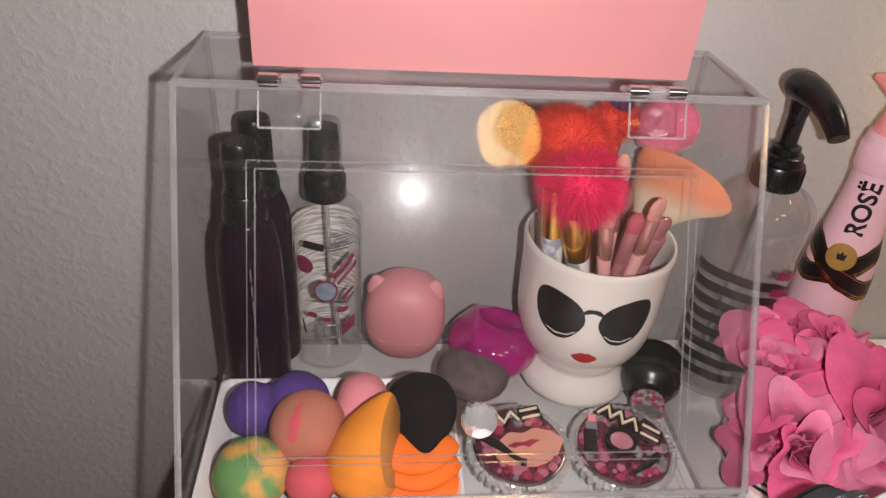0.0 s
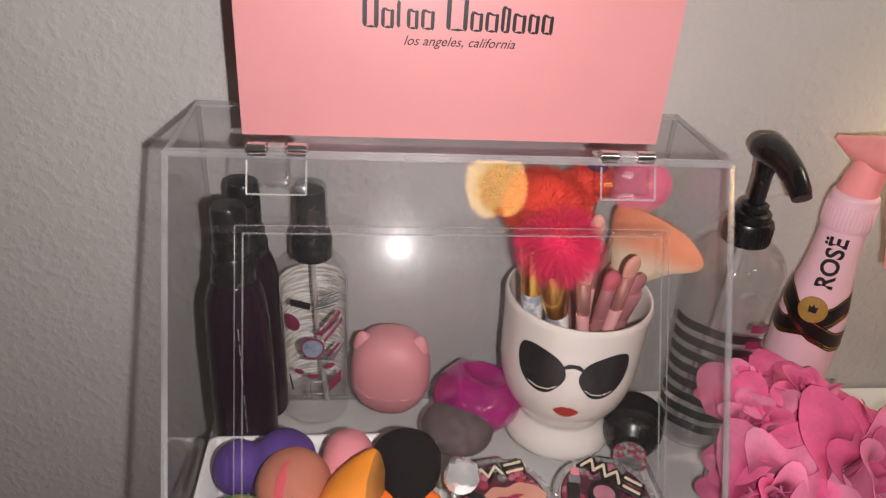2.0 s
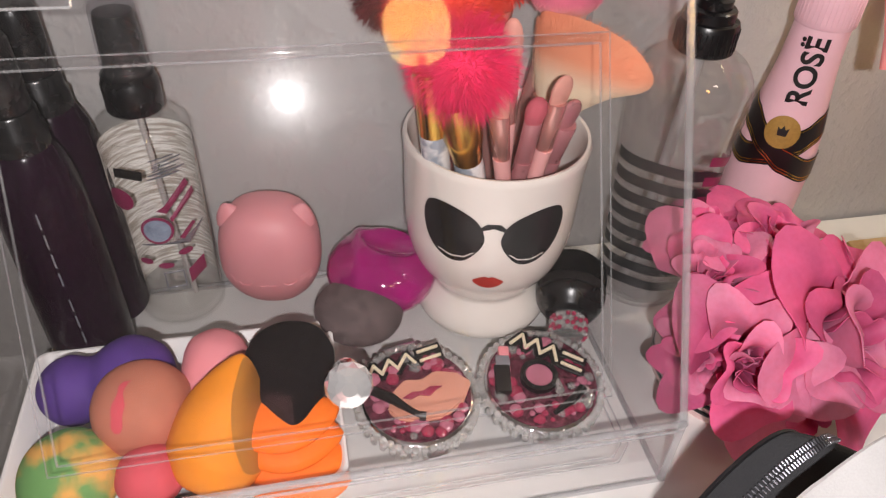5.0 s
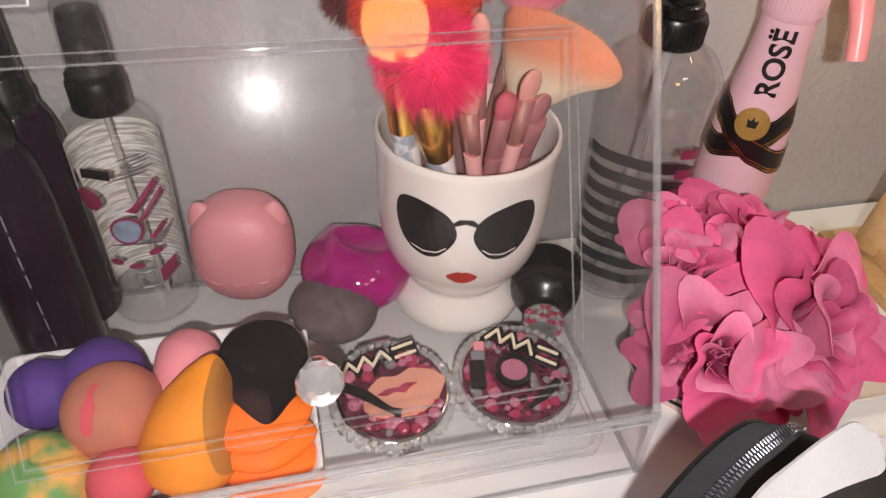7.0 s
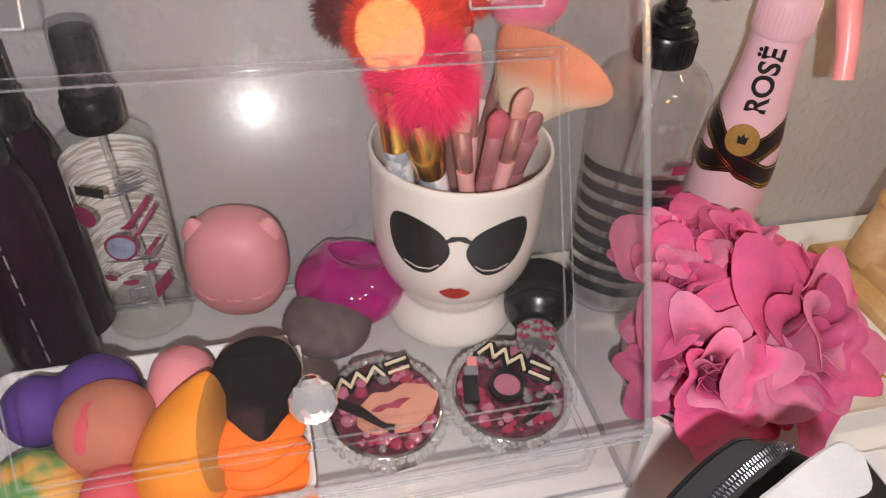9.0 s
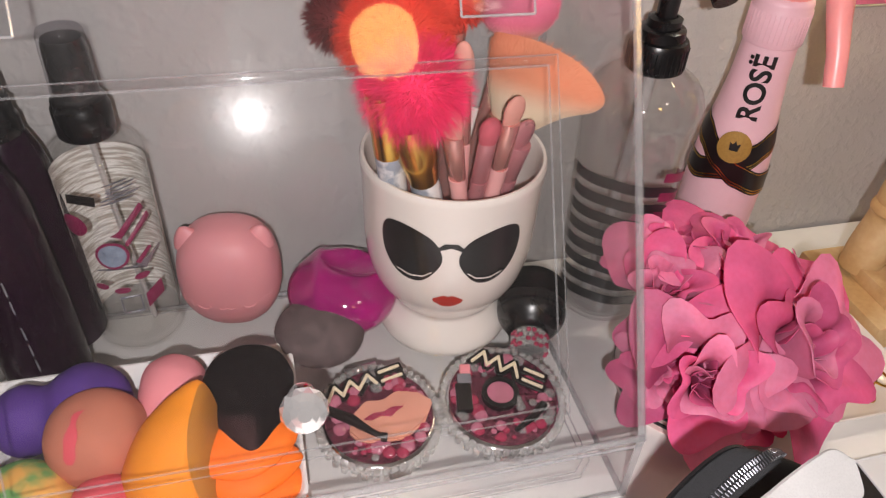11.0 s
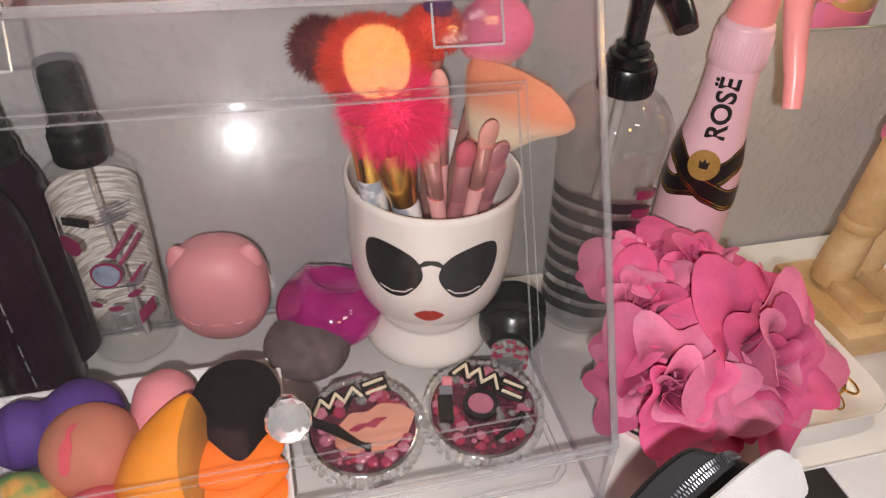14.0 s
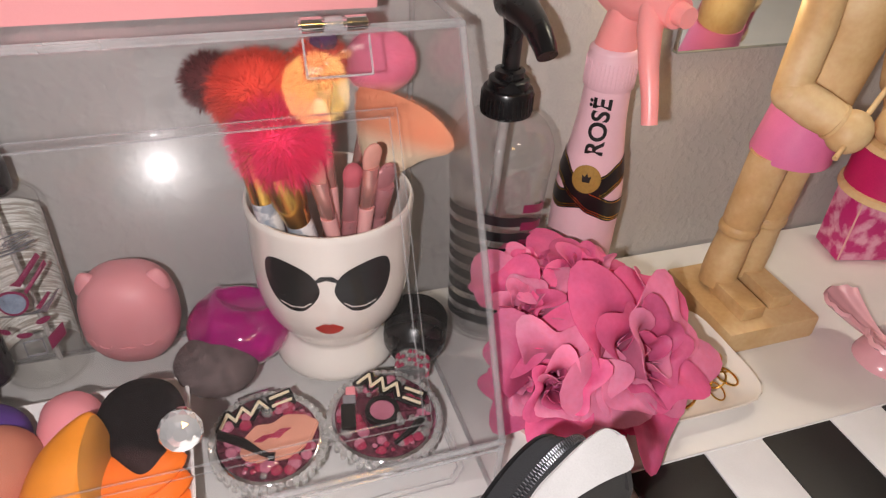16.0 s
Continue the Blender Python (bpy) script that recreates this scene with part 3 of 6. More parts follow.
def rail(bm, a, b, r):
    return tube([a, b], r, 6, bm)


edges = None
for x in (X0 + 0.0015, X1 - 0.0015):
    ring = [(x, y, z) for y, z in side]
    for p, q in zip(ring, ring[1:] + ring[:1]):
        edges = rail(edges, p, q, 0.0019)
for y, z in side:
    edges = rail(edges, (X0, y, z), (X1, y, z), 0.0017)
for y, z in ((YT + 0.005, ZT + 0.0005), (YB - 0.006, ZT + 0.0005), (YF, ZL - 0.006)):
    edges = rail(edges, (X0, y, z), (X1, y, z), 0.0008)
part("edge", edges, ACRYL_EDGE, case, "acrylic edges whitened for the torch's highlights")
# moulded rectangle on the lid
lx0, lx1, ly0, ly1 = -0.083, 0.148, 0.026, 0.178
for off, r in ((0.0, 0.0009), (0.0042, 0.0006)):
    c = [(lx0 - off, ly0 - off, 0.0042), (lx1 + off, ly0 - off, 0.0042), (lx1 + off, ly1 + off, 0.0042), (lx0 - off, ly1 + off, 0.0042)]
    for p, q in zip(c, c[1:] + c[:1]):
        part("ridge", rail(None, p, q, r * 0.6), ACRYL_LINE, lid, "fine moulded line on the lid")
part("ridge", tube([(lx0 - 0.042, ly1 + 0.0021, 0.0036), (lx1 + 0.0021, ly1 + 0.0021, 0.0036)], 0.0021, 12), ACRYL, lid, "rounded moulded step on the lid")
# hinges: two leaves, three barrels on a bright pin
for hx in (-0.0655, 0.127):
    hinge = part("hinge", box(0.031, 0.011, 0.0018, 0.0005, (hx, YT + 0.0085, ZT + 0.0002)), ACRYL_EDGE, case, "clear plastic hinge with chrome pin")
    part("hinge_leaf", box(0.031, 0.0165, 0.0016, 0.0005, (hx, LEN - 0.0125, 0.0038)), ACRYL, hinge, m=LID)
    part("leaf_tab", lathe([(0, 0.0), (0.0075, 0.0), (0.0075, 0.0012), (0.0065, 0.0016), (0, 0.0016)], 28), ACRYL, hinge, m=LID @ Matrix.Translation((hx, LEN - 0.012, 0.0055)))
    for p, q in (((-0.0155, -0.021), (0.0155, -0.021)), ((-0.0155, -0.021), (-0.0155, -0.003)), ((0.0155, -0.021), (0.0155, -0.003))):
        part("leaf_edge", rail(None, (hx + p[0], LEN + p[1], 0.0056), (hx + q[0], LEN + q[1], 0.0056), 0.0006), ACRYL_EDGE, hinge, m=LID)
    for dx in (-0.0105, 0.0, 0.0105):
        wide = 0.0048 if dx else 0.0040
        part("knuckle", tube([(hx + dx - wide, YT - 0.001, ZT + 0.004), (hx + dx + wide, YT - 0.001, ZT + 0.004)], 0.0037, 16), CHROME if dx else ACRYL_EDGE, hinge, "bright hinge barrel")
    part("pin", tube([(hx - 0.0163, YT - 0.001, ZT + 0.004), (hx + 0.0163, YT - 0.001, ZT + 0.004)], 0.0018, 12), CHROME, hinge, "chrome hinge pin")
# crystal knob
kp = Vector((0.0335, 0.3855, 0.0905))
kn = Vector((0, -0.8786, 0.4776))
kb = bmesh.new()
rings = []
for r, z, turn in ((0.0035, 0.0235, 0), (0.0066, 0.0228, 0.5), (0.0100, 0.0212, 0), (0.0114, 0.0182, 0.5), (0.0098, 0.0155, 0), (0.0045, 0.0105, 0.5)):
    rings.append([kb.verts.new((r * math.cos(2 * math.pi * (i + turn) / 12), r * math.sin(2 * math.pi * (i + turn) / 12), z)) for i in range(12)])
for j, (a, b) in enumerate(zip(rings, rings[1:])):
    for i in range(12):
        k = (i + 1) % 12
        if j % 2 == 0:
            kb.faces.new((a[i], b[i], a[k]))
            kb.faces.new((a[k], b[i], b[k]))
        else:
            kb.faces.new((a[i], b[k], a[k]))
            kb.faces.new((a[i], b[i], b[k]))
kb.faces.new(rings[0])
kb.faces.new(rings[-1][::-1])
bmesh.ops.recalc_face_normals(kb, faces=kb.faces[:])
knob = part("knob", kb, KNOBGLASS, case, "faceted crystal knob", aim(kp, kn) @ Matrix.Diagonal((0.88, 0.88, 1, 1)), smooth=False)
part("knob_stem", lathe([(0.006, 0.002), (0.004, 0.005), (0.0035, 0.012), (0.0, 0.0125)], 20), CHROME, case, "chrome knob stem", aim(kp, kn))
FLOOR_Z = 0.016
part("raised_floor", box(X1 - X0 - 0.0075, YB - YF - 0.0075, 0.003, 0.0008, ((X0 + X1) / 2, (YF + YB) / 2, FLOOR_Z - 0.0032)), ACRYL_FLOOR, case, "clear raised floor", smooth=False)
# moulded outline in the base, cut across at its corners
mx0, mx1, my0, my1, mc = X0 + 0.016, X1 - 0.016, YF + 0.006, YB - 0.014, 0.009
for off in (0.0, 0.0035):
    c = [(mx0 + mc, my0 + off), (mx1 - mc - off * 0.4, my0 + off), (mx1 - off, my0 + mc + off * 0.4), (mx1 - off, my1 - off), (mx0 + off, my1 - off), (mx0 + off, my0 + mc)]
    for p, q in zip(c, c[1:] + c[:1]):
        part("base_ridge", rail(None, (*p, FLOOR_Z - 0.0036), (*q, FLOOR_Z - 0.0036), 0.0004), ACRYL_LINE, case, "fine moulded line in the base")

# ---- pink box on the case ----
jb = thing("pink_gift_box", (0.0335, 0.491, ZT + 0.0013), "tall pink gift box with black gothic lettering on the acrylic case", "gift box")
part("carton", box(0.2435, 0.056, 0.15, 0.0012, (0, 0.028, 0)), PINKBOX, jb)
# bold gothic-style mark as plain shapes, and the line under it
GM = on_plane((0, -0.0003, 0.0625), (1, 0, 0), (0, 0, 1))
x = -0.0545
for w, h in ((0.0085, 0.018), (0.0068, 0.0105), (0.004, 0.0145), (0.0062, 0.0105), (0.0072, 0.0105), (0.0, 0.0), (0.0115, 0.018), (0.0068, 0.0105), (0.0072, 0.0105), (0.005, 0.014), (0.0072, 0.0105), (0.006, 0.0105), (0.0064, 0.0105)):
    if w:
        t_ = 0.0019 if h < 0.016 else 0.0024
        g = plate([(x, 0.0016), (x + t_ * 0.6, 0.0), (x + t_, 0.0012), (x + t_, h - 0.0012), (x + t_ * 0.4, h), (x, h - 0.002)], 0.0003)
        if w > 0.0045:
            g = join(g, plate([(x + w - t_, 0.0012), (x + w - t_ * 0.4, -0.0006), (x + w, 0.001), (x + w, h * 0.86), (x + w - t_ * 0.6, h * 0.93), (x + w - t_, h * 0.84)], 0.00032))
            g = join(g, plate([(x + t_ * 0.4, h - 0.0011), (x + w * 0.6, h - 0.0022), (x + w, h * 0.88), (x + w * 0.6, h - 0.0012), (x + t_, h)], 0.00034))
            g = join(g, plate([(x + t_ * 0.5, 0.0002), (x + w * 0.55, 0.0010), (x + w * 0.95, 0.0001), (x + w * 0.55, -0.0004)], 0.00036))
        part("brand_mark", g, INK, jb, "black gothic-style mark", GM, smooth=False)
    x += (w or 0.0036) + 0.0014
words("lettering", "los angeles, california", 0.0072, INK, jb, on_plane((-0.002, -0.0004, 0.0560), (1, 0, 0), (0, 0, 1)), 0.0001, "small black script line", 0.35)


# ---- inside the case ----
DARK_PROFILE = curve_profile([(0.0, 0.0), (0.019, 0.0), (0.0212, 0.004), (0.0212, 0.06), (0.0202, 0.100), (0.0185, 0.118), (0.0145, 0.130), (0.0125, 0.133)], 4)
dark_radius = radius_at(DARK_PROFILE)


def dark_bottle(at, turn):
    t = thing("spray_bottle", Matrix.Translation(at) @ Matrix.Rotation(radians(turn), 4, "Z"), "tall dark plum spray bottle with black cap, in the acrylic case", "bottle", "dark spray bottles")
    part("body", lathe(DARK_PROFILE, 40), DARKBOT, t)
    part("collar", lathe([(0.0125, 0.130), (0.0136, 0.131), (0.0136, 0.140), (0.0122, 0.142), (0.0122, 0.149), (0.0115, 0.150), (0, 0.150)], 32), BLACKPL, t)
    part("cap", lathe([(0.0104, 0.150), (0.0108, 0.151), (0.0104, 0.180), (0.0094, 0.1825), (0, 0.183)], 32), BLACKPL, t)
    for z0, h in ((0.098, 0.0085), (0.0865, 0.0085), (0.075, 0.0085), (0.0635, 0.0085), (0.046, 0.0085), (0.0345, 0.0085), (0.023, 0.0085)):
        mark = wrap([(-1.1, z0), (1.1, z0), (1.1, z0 + h), (-1.1, z0 + h)], dark_radius, 8, 0.0004, None, 2)
        part("brand_mark", mark, GREYEN, t, "thin silver upright mark")
    return t


dark_bottle((-0.1000, 0.4920, FLOOR_Z), 2)
dark_bottle((-0.0965, 0.5270, FLOOR_Z), 6)

# clear mist bottle
mist = thing("mist_bottle", (-0.0535, 0.5225, FLOOR_Z), "clear mist bottle with black sprayer and printed make-up doodles", "bottle")
mp = curve_profile([(0.0, 0.0), (0.019, 0.0), (0.0232, 0.004), (0.0237, 0.010), (0.0237, 0.112), (0.0225, 0.122), (0.0165, 0.130), (0.0125, 0.133)], 4)
part("body", lathe(mp, 48), GLASS, mist, "clear bottle body")
part("liquid", lathe([(0, 0.004), (0.019, 0.004)] + [(0.0219 + 0.00022 * math.sin(1.9 * i) + 0.00012 * math.sin(0.7 * i), 0.009 + 0.001 * i) for i in range(108)] + [(0.0165, 0.124), (0, 0.124)], 56), LIQUID, mist, "clear liquid")
part("back_label", band([(-95, 0.012), (95, 0.012)], [(-95, 0.112), (95, 0.112)], lambda z: 0.0229, 180, 0), BACKLABEL, mist, "white back label, streaks painted for the liquid's refraction")
part("dip_tube", tube([(0, 0, 0.132), (0.002, 0.002, 0.07), (0.008, -0.004, 0.008)], 0.0016, 8), TUBE, mist)
part("collar", lathe([(0.0128, 0.131), (0.0136, 0.132), (0.0136, 0.146), (0.0125, 0.1475), (0.0125, 0.150), (0.0095, 0.153), (0, 0.153)], 36), BLACKPL, mist)
part("nozzle", lathe([(0.0102, 0.152), (0.0094, 0.176), (0.0086, 0.1795), (0, 0.180)], 28), BLACKPL, mist)
part("overcap", lathe([(0.0112, 0.149), (0.0114, 0.150), (0.0104, 0.181), (0.0094, 0.1835), (0, 0.184)], 36), SMOKECAP, mist, "smoky clear overcap")
FACE = 6
dd = lambda z: 0.0237
for nm, mt, outs in (
    ("doodle_mirror", LABELPINK, [oval(-6, 0.062, 20, 0.0088)]),
    ("doodle_glass", LABELBLUE, [oval(-6, 0.062, 16.5, 0.0072)]),
    ("doodle_puff", LABELPINK, [oval(-42, 0.081, 17, 0.0066, turn=0)]),
    ("doodle_brush", LABELPINK, [[(12, 0.0685), (14, 0.066), (52, 0.078), (50, 0.082)], [(-2, 0.0745), (8, 0.0765), (42, 0.089), (46, 0.085), (10, 0.072)], [(18, 0.055), (24, 0.053), (44, 0.060), (40, 0.062)]]),
    ("doodle_bar", INK, [[(-42, 0.0945), (-8, 0.0935), (-6, 0.099), (-40, 0.100)], [(-52, 0.033), (-46, 0.022), (-42, 0.023), (-50, 0.036)]]),
    ("doodle_comb", LABELPINK, [oval(-30, 0.041, 9, 0.0022), oval(-6, 0.038, 10, 0.002), oval(22, 0.045, 10, 0.0022, turn=0), [(20, 0.022), (46, 0.027), (46, 0.037), (20, 0.032)]]),
    ("doodle_frame", GREYEN, [[(-12, 0.021), (14, 0.021), (14, 0.0222), (-12, 0.0222)], [(-12, 0.032), (14, 0.032), (14, 0.0332), (-12, 0.0332)], [(-12, 0.021), (-10, 0.021), (-10, 0.033), (-12, 0.033)], [(12, 0.021), (14, 0.021), (14, 0.033), (12, 0.033)]]),
    ("doodle_line", GREYEN, [[(4 + 7 * math.sin(i), 0.104 - 0.0021 * i), (40 - 6 * math.cos(2.3 * i), 0.1045 - 0.0021 * i), (40 - 6 * math.cos(2.3 * i), 0.1051 - 0.0021 * i), (4 + 7 * math.sin(i), 0.1046 - 0.0021 * i)] for i in range(6)]
     + [[(-30, 0.052 - 0.004 * i), (30, 0.049 - 0.005 * i), (58, 0.058 - 0.004 * i), (58, 0.0588 - 0.004 * i), (30, 0.0498 - 0.005 * i), (-30, 0.0528 - 0.004 * i)] for i in range(1)]),
):
    for o in outs:
        part(nm, wrap(o, dd, FACE, 0.0005 if nm == "doodle_glass" else 0.0003, None, 3), mt, mist, m=Matrix.Translation((0, 0, 0.009)))
star = [(10 + (5 if i % 2 == 0 else 2.2) * math.cos(math.pi * i / 6), 0.1035 + (0.0023 if i % 2 == 0 else 0.001) * math.sin(math.pi * i / 6)) for i in range(12)]
part("doodle_star", wrap(star, dd, FACE, 0.0005, None, 2), GREYEN, mist, m=Matrix.Translation((0, 0, 0.006)))

# cat-shaped pink sponge holder, one plain mesh
cat = bmesh.new()
bmesh.ops.create_uvsphere(cat, u_segments=56, v_segments=36, radius=1)
for v in cat.verts:
    x, y, z = v.co
    k = (abs(x) ** 2.5 + abs(y) ** 2.5 + abs(z) ** 2.5) ** (-1 / 2.5)
    x, y, z = x * k, y * k, z * k
    waist = 1 - 0.30 * max(0.0, -z - 0.15) ** 1.6
    seam = 1 - 0.025 * math.exp(-((z + 0.74) / 0.035) ** 2)
    v.co = Vector((x * 0.0292 * waist * seam, y * 0.0240 * waist * seam, max(0.0, 0.0350 + z * 0.0360)))
for sx in (-1, 1):
    join(cat, lathe(curve_profile([(0.0095, 0.0), (0.0072, 0.0055), (0.0030, 0.0105), (0, 0.0118)], 3), 18), Matrix.Translation((sx * 0.0185, -0.003, 0.0590)) @ Matrix.Rotation(radians(sx * 16), 4, "Y") @ Matrix.Diagonal((1, 0.6, 1, 1)))


def cat_face(x, z):
    """A spot on the front of the case."""
    w = 1 - 0.30 * max(0.0, -(z - 0.0365) / 0.0375 - 0.15) ** 1.6
    q = max(0.0, 1 - (abs(x) / (0.0292 * w)) ** 2.5 - (abs(z - 0.0365) / 0.0375) ** 2.5)
    return (x, -0.0240 * w * q ** 0.4 - 0.0002, z)


for sx in (-1, 1):
    join(cat, tube([cat_face(sx * 0.0125 + 0.0034 * math.cos(a), 0.0285 - 0.0022 * math.sin(a)) for a in [math.pi * i / 8 for i in range(9)]], 0.00055, 6))
    for k in range(3):
        join(cat, tube([cat_face(sx * 0.0185, 0.0305 - 0.0016 * k), cat_face(sx * 0.0245, 0.0320 - 0.0026 * k)], 0.0004, 5))
    join(cat, tube([cat_face(sx * 0.0002, 0.0270), cat_face(sx * 0.002, 0.0255), cat_face(sx * 0.0042, 0.0266)], 0.0005, 6))
tagged(part("cat_sponge_case", cat, CATPINK, m=Matrix.Translation((0.0015, 0.5195, FLOOR_Z)) @ Matrix.Rotation(radians(-8), 4, "Z"), angle=60), "soft pink cat-shaped silicone sponge case, in the acrylic case", "sponge case")

# white cup with sunglasses motif
CUP = (0.1268, 0.4985, FLOOR_Z)
cup = thing("brush_cup", CUP, "white glazed ceramic cup with black sunglasses and red lips", "cup")
cp = curve_profile([(0.0395, 0.0), (0.0405, 0.004), (0.0385, 0.010), (0.0325, 0.018), (0.0315, 0.022), (0.036, 0.029), (0.0435, 0.042), (0.0478, 0.060), (0.0488, 0.080), (0.0492, 0.100), (0.0503, 0.1165)], 4)
inner = [(0.0503, 0.1165), (0.0493, 0.1186), (0.0478, 0.1183), (0.0468, 0.116), (0.0455, 0.10), (0.045, 0.06), (0.038, 0.04), (0.0, 0.034)]
part("body", lathe([(0.0, 0.001), (0.036, 0.0)] + cp + inner[1:], 72), CERAMIC, cup)
cr = radius_at(cp)
FACING = -14
right_lens = [(5, 0.0835), (8, 0.0905), (14, 0.0955), (24, 0.0990), (34, 0.1000), (42, 0.0978), (46, 0.0915), (46, 0.083), (42.5, 0.0742), (35.5, 0.0675), (26, 0.0642), (17, 0.0656), (10, 0.0718), (6, 0.0778)]
for sgn in (1, -1):
    o = [(sgn * a, z) for a, z in right_lens]
    part("sunglass_lens", wrap(loop_smooth(o if sgn > 0 else o[::-1]), cr, FACING, 0.0004, None, 6), LENS, cup, "black painted sunglass lens")
    gl = sorted((sgn * a, z) for a, z in [(11, 0.0722), (17, 0.0684), (25, 0.0672), (34, 0.0690)])
    part("lens_glint", band(gl, [(a, z + 0.0009) for a, z in gl], cr, FACING, 0.0008, 20), CERAMIC, cup, "thin white painted line")
part("bridge", wrap([(-8, 0.0872), (-4, 0.0905), (4, 0.0905), (8, 0.0872), (8, 0.0893), (4, 0.0925), (-4, 0.0925), (-8, 0.0893)], cr, FACING, 0.0004, None, 3), LENS, cup)
part("lips", wrap(loop_smooth([(-10.5, 0.0515), (-6, 0.0545), (-2.5, 0.0560), (0, 0.0550), (2.5, 0.0560), (6, 0.0545), (10.5, 0.0515), (6, 0.0475), (0, 0.0460), (-6, 0.0475)], 3), cr, FACING, 0.0004, None, 3), LIPS, cup, "red painted lips")


# brushes standing in the cup
def brush(name, foot, top, label, kind):
    foot, top = Vector(foot), Vector(top)
    t = thing(name, aim(foot, top - foot), label, "make-up brush", "brushes in the cup")
    return t, (top - foot).length


CX, CY = CUP[0], CUP[1]
IN = FLOOR_Z + 0.042
# two gold and marble brushes under a pink puff
pink, L = brush("powder_brush", (0.124, 0.486, IN), (0.0965, 0.4675, 0.166), "large fluffy hot pink powder brush with gold ferrule", 0)
part("handle", lathe([(0, 0), (0.005, 0.002), (0.0062, 0.03), (0.0078, L - 0.04), (0.0072, L - 0.032)], 24), MARBLE, pink, "white marbled handle")
part("ferrule", lathe([(0.0068, L - 0.033), (0.0072, L - 0.034), (0.0088, L - 0.022), (0.0100, L - 0.016), (0.0104, L + 0.006), (0.0, L + 0.006)], 28), GOLD, pink, "polished gold ferrule")


def puff_base(centre, r, squash=(1, 1, 1), low=-0.7):
    def base(rn):
        while True:
            d = Vector((rn.gauss(0, 1), rn.gauss(0, 1), rn.gauss(0, 1))).normalized()
            if d.z > low:
                break
        return Vector(centre) + Vector((d.x * squash[0], d.y * squash[1], d.z * squash[2])) * r * 0.72, d, 1.0
    return base


m_inv = pink.matrix_basis.inverted()
core = blob(0.0195, m_inv @ Vector((0.0985, 0.4725, 0.1845)), (1.05, 0.9, 0.95), 0.1, 60, 3)
fur(8000, puff_base(m_inv @ Vector((0.0985, 0.4725, 0.185)), 0.025, (1.05, 0.95, 1.0), -1), 0.0120, 0.00013, 0.1, 2, core)
part("bristle", core, FUR_PINK, pink, "hot pink long fluffy hair")
gold2, L = brush("powder_brush", (0.100, 0.492, IN), (0.0845, 0.4725, 0.172), "fluffy coral red powder brush with gold ferrule", 0)
part("handle", lathe([(0, 0), (0.006, 0.002), (0.0066, 0.03), (0.0072, L - 0.03), (0.0072, L - 0.022)], 24), MARBLE, gold2, "white and coral marbled handle")
part("ferrule", lathe([(0.0068, L - 0.0225), (0.0074, L - 0.023), (0.0076, L + 0.014), (0, L + 0.014)], 28), GOLD, gold2, "polished gold ferrule")
m_inv = gold2.matrix_basis.inverted()
core = blob(0.024, m_inv @ Vector((0.0925, 0.493, 0.2010)), (1.1, 0.8, 0.85), 0.1, 60, 3)
fur(7000, puff_base(m_inv @ Vector((0.0925, 0.493, 0.2010)), 0.0295, (1.12, 0.9, 0.85), -1), 0.008, 0.00016, 0.1, 3, core)
part("bristle", core, FUR_RED, gold2, "coral red fluffy hair")
brown, L = brush("powder_brush", (0.115, 0.51, IN), (0.078, 0.507, 0.19), "fluffy maroon powder brush with gold ferrule", 0)
part("handle", lathe([(0, 0), (0.005, 0.002), (0.0055, L - 0.04), (0, L - 0.04)], 20), ROSEGOLD, brown, "pink metallic handle")
m_inv = brown.matrix_basis.inverted()
core = blob(0.013, m_inv @ Vector((0.0690, 0.509, 0.2035)), (1, 1, 1), 0.1, 60, 3)
fur(1500, puff_base(m_inv @ Vector((0.0690, 0.509, 0.2035)), 0.016, low=-1), 0.007, 0.00025, 0.1, 4, core)
part("bristle", core, FUR_BROWN, brown, "dark maroon hair")
red2, L = brush("powder_brush", (0.13, 0.515, IN), (0.128, 0.522, 0.19), "coral and purple tipped blush brush", 0)
part("handle", lathe([(0, 0), (0.005, 0.002), (0.0055, L - 0.02), (0.008, L), (0, L)], 20), ROSEGOLD, red2, "rose gold handle")
m_inv = red2.matrix_basis.inverted()
core = blob(0.011, m_inv @ Vector((0.129, 0.523, 0.204)), (1.5, 1, 1.1), 0.1, 60, 3)
fur(1400, puff_base(m_inv @ Vector((0.129, 0.523, 0.204)), 0.014, (1.5, 1, 1.1), -1), 0.006, 0.00025, 0.1, 6, core)
part("bristle", core, FUR_RED, red2, "coral red hair")
tips = fur(700, puff_base(m_inv @ Vector((0.132, 0.523, 0.216)), 0.0075, low=-1), 0.004, 0.0002, 0.0, 16, blob(0.0065, m_inv @ Vector((0.132, 0.523, 0.216)), (1.2, 1, 1), 0.05, 60, 3))
part("bristle_tip", tips, FUR_PURPLE, red2, "dark purple hair tips")

# big peach fan brush and round pink one behind
fan, L = brush("fan_brush", (0.138, 0.508, IN), (0.1555, 0.511, 0.145), "large soft peach and cream angled fan brush", 0)
part("handle", lathe([(0, 0), (0.004, 0.002), (0.005, L - 0.03), (0.007, L), (0, L)], 20), ROSEGOLD, fan, "rose gold handle")
m_inv = fan.matrix_basis.inverted()


FAN_O = Vector((0.1640, 0.5030, 0.1680))
ACROSS = Vector((0.045, -0.054, 0)).normalized()


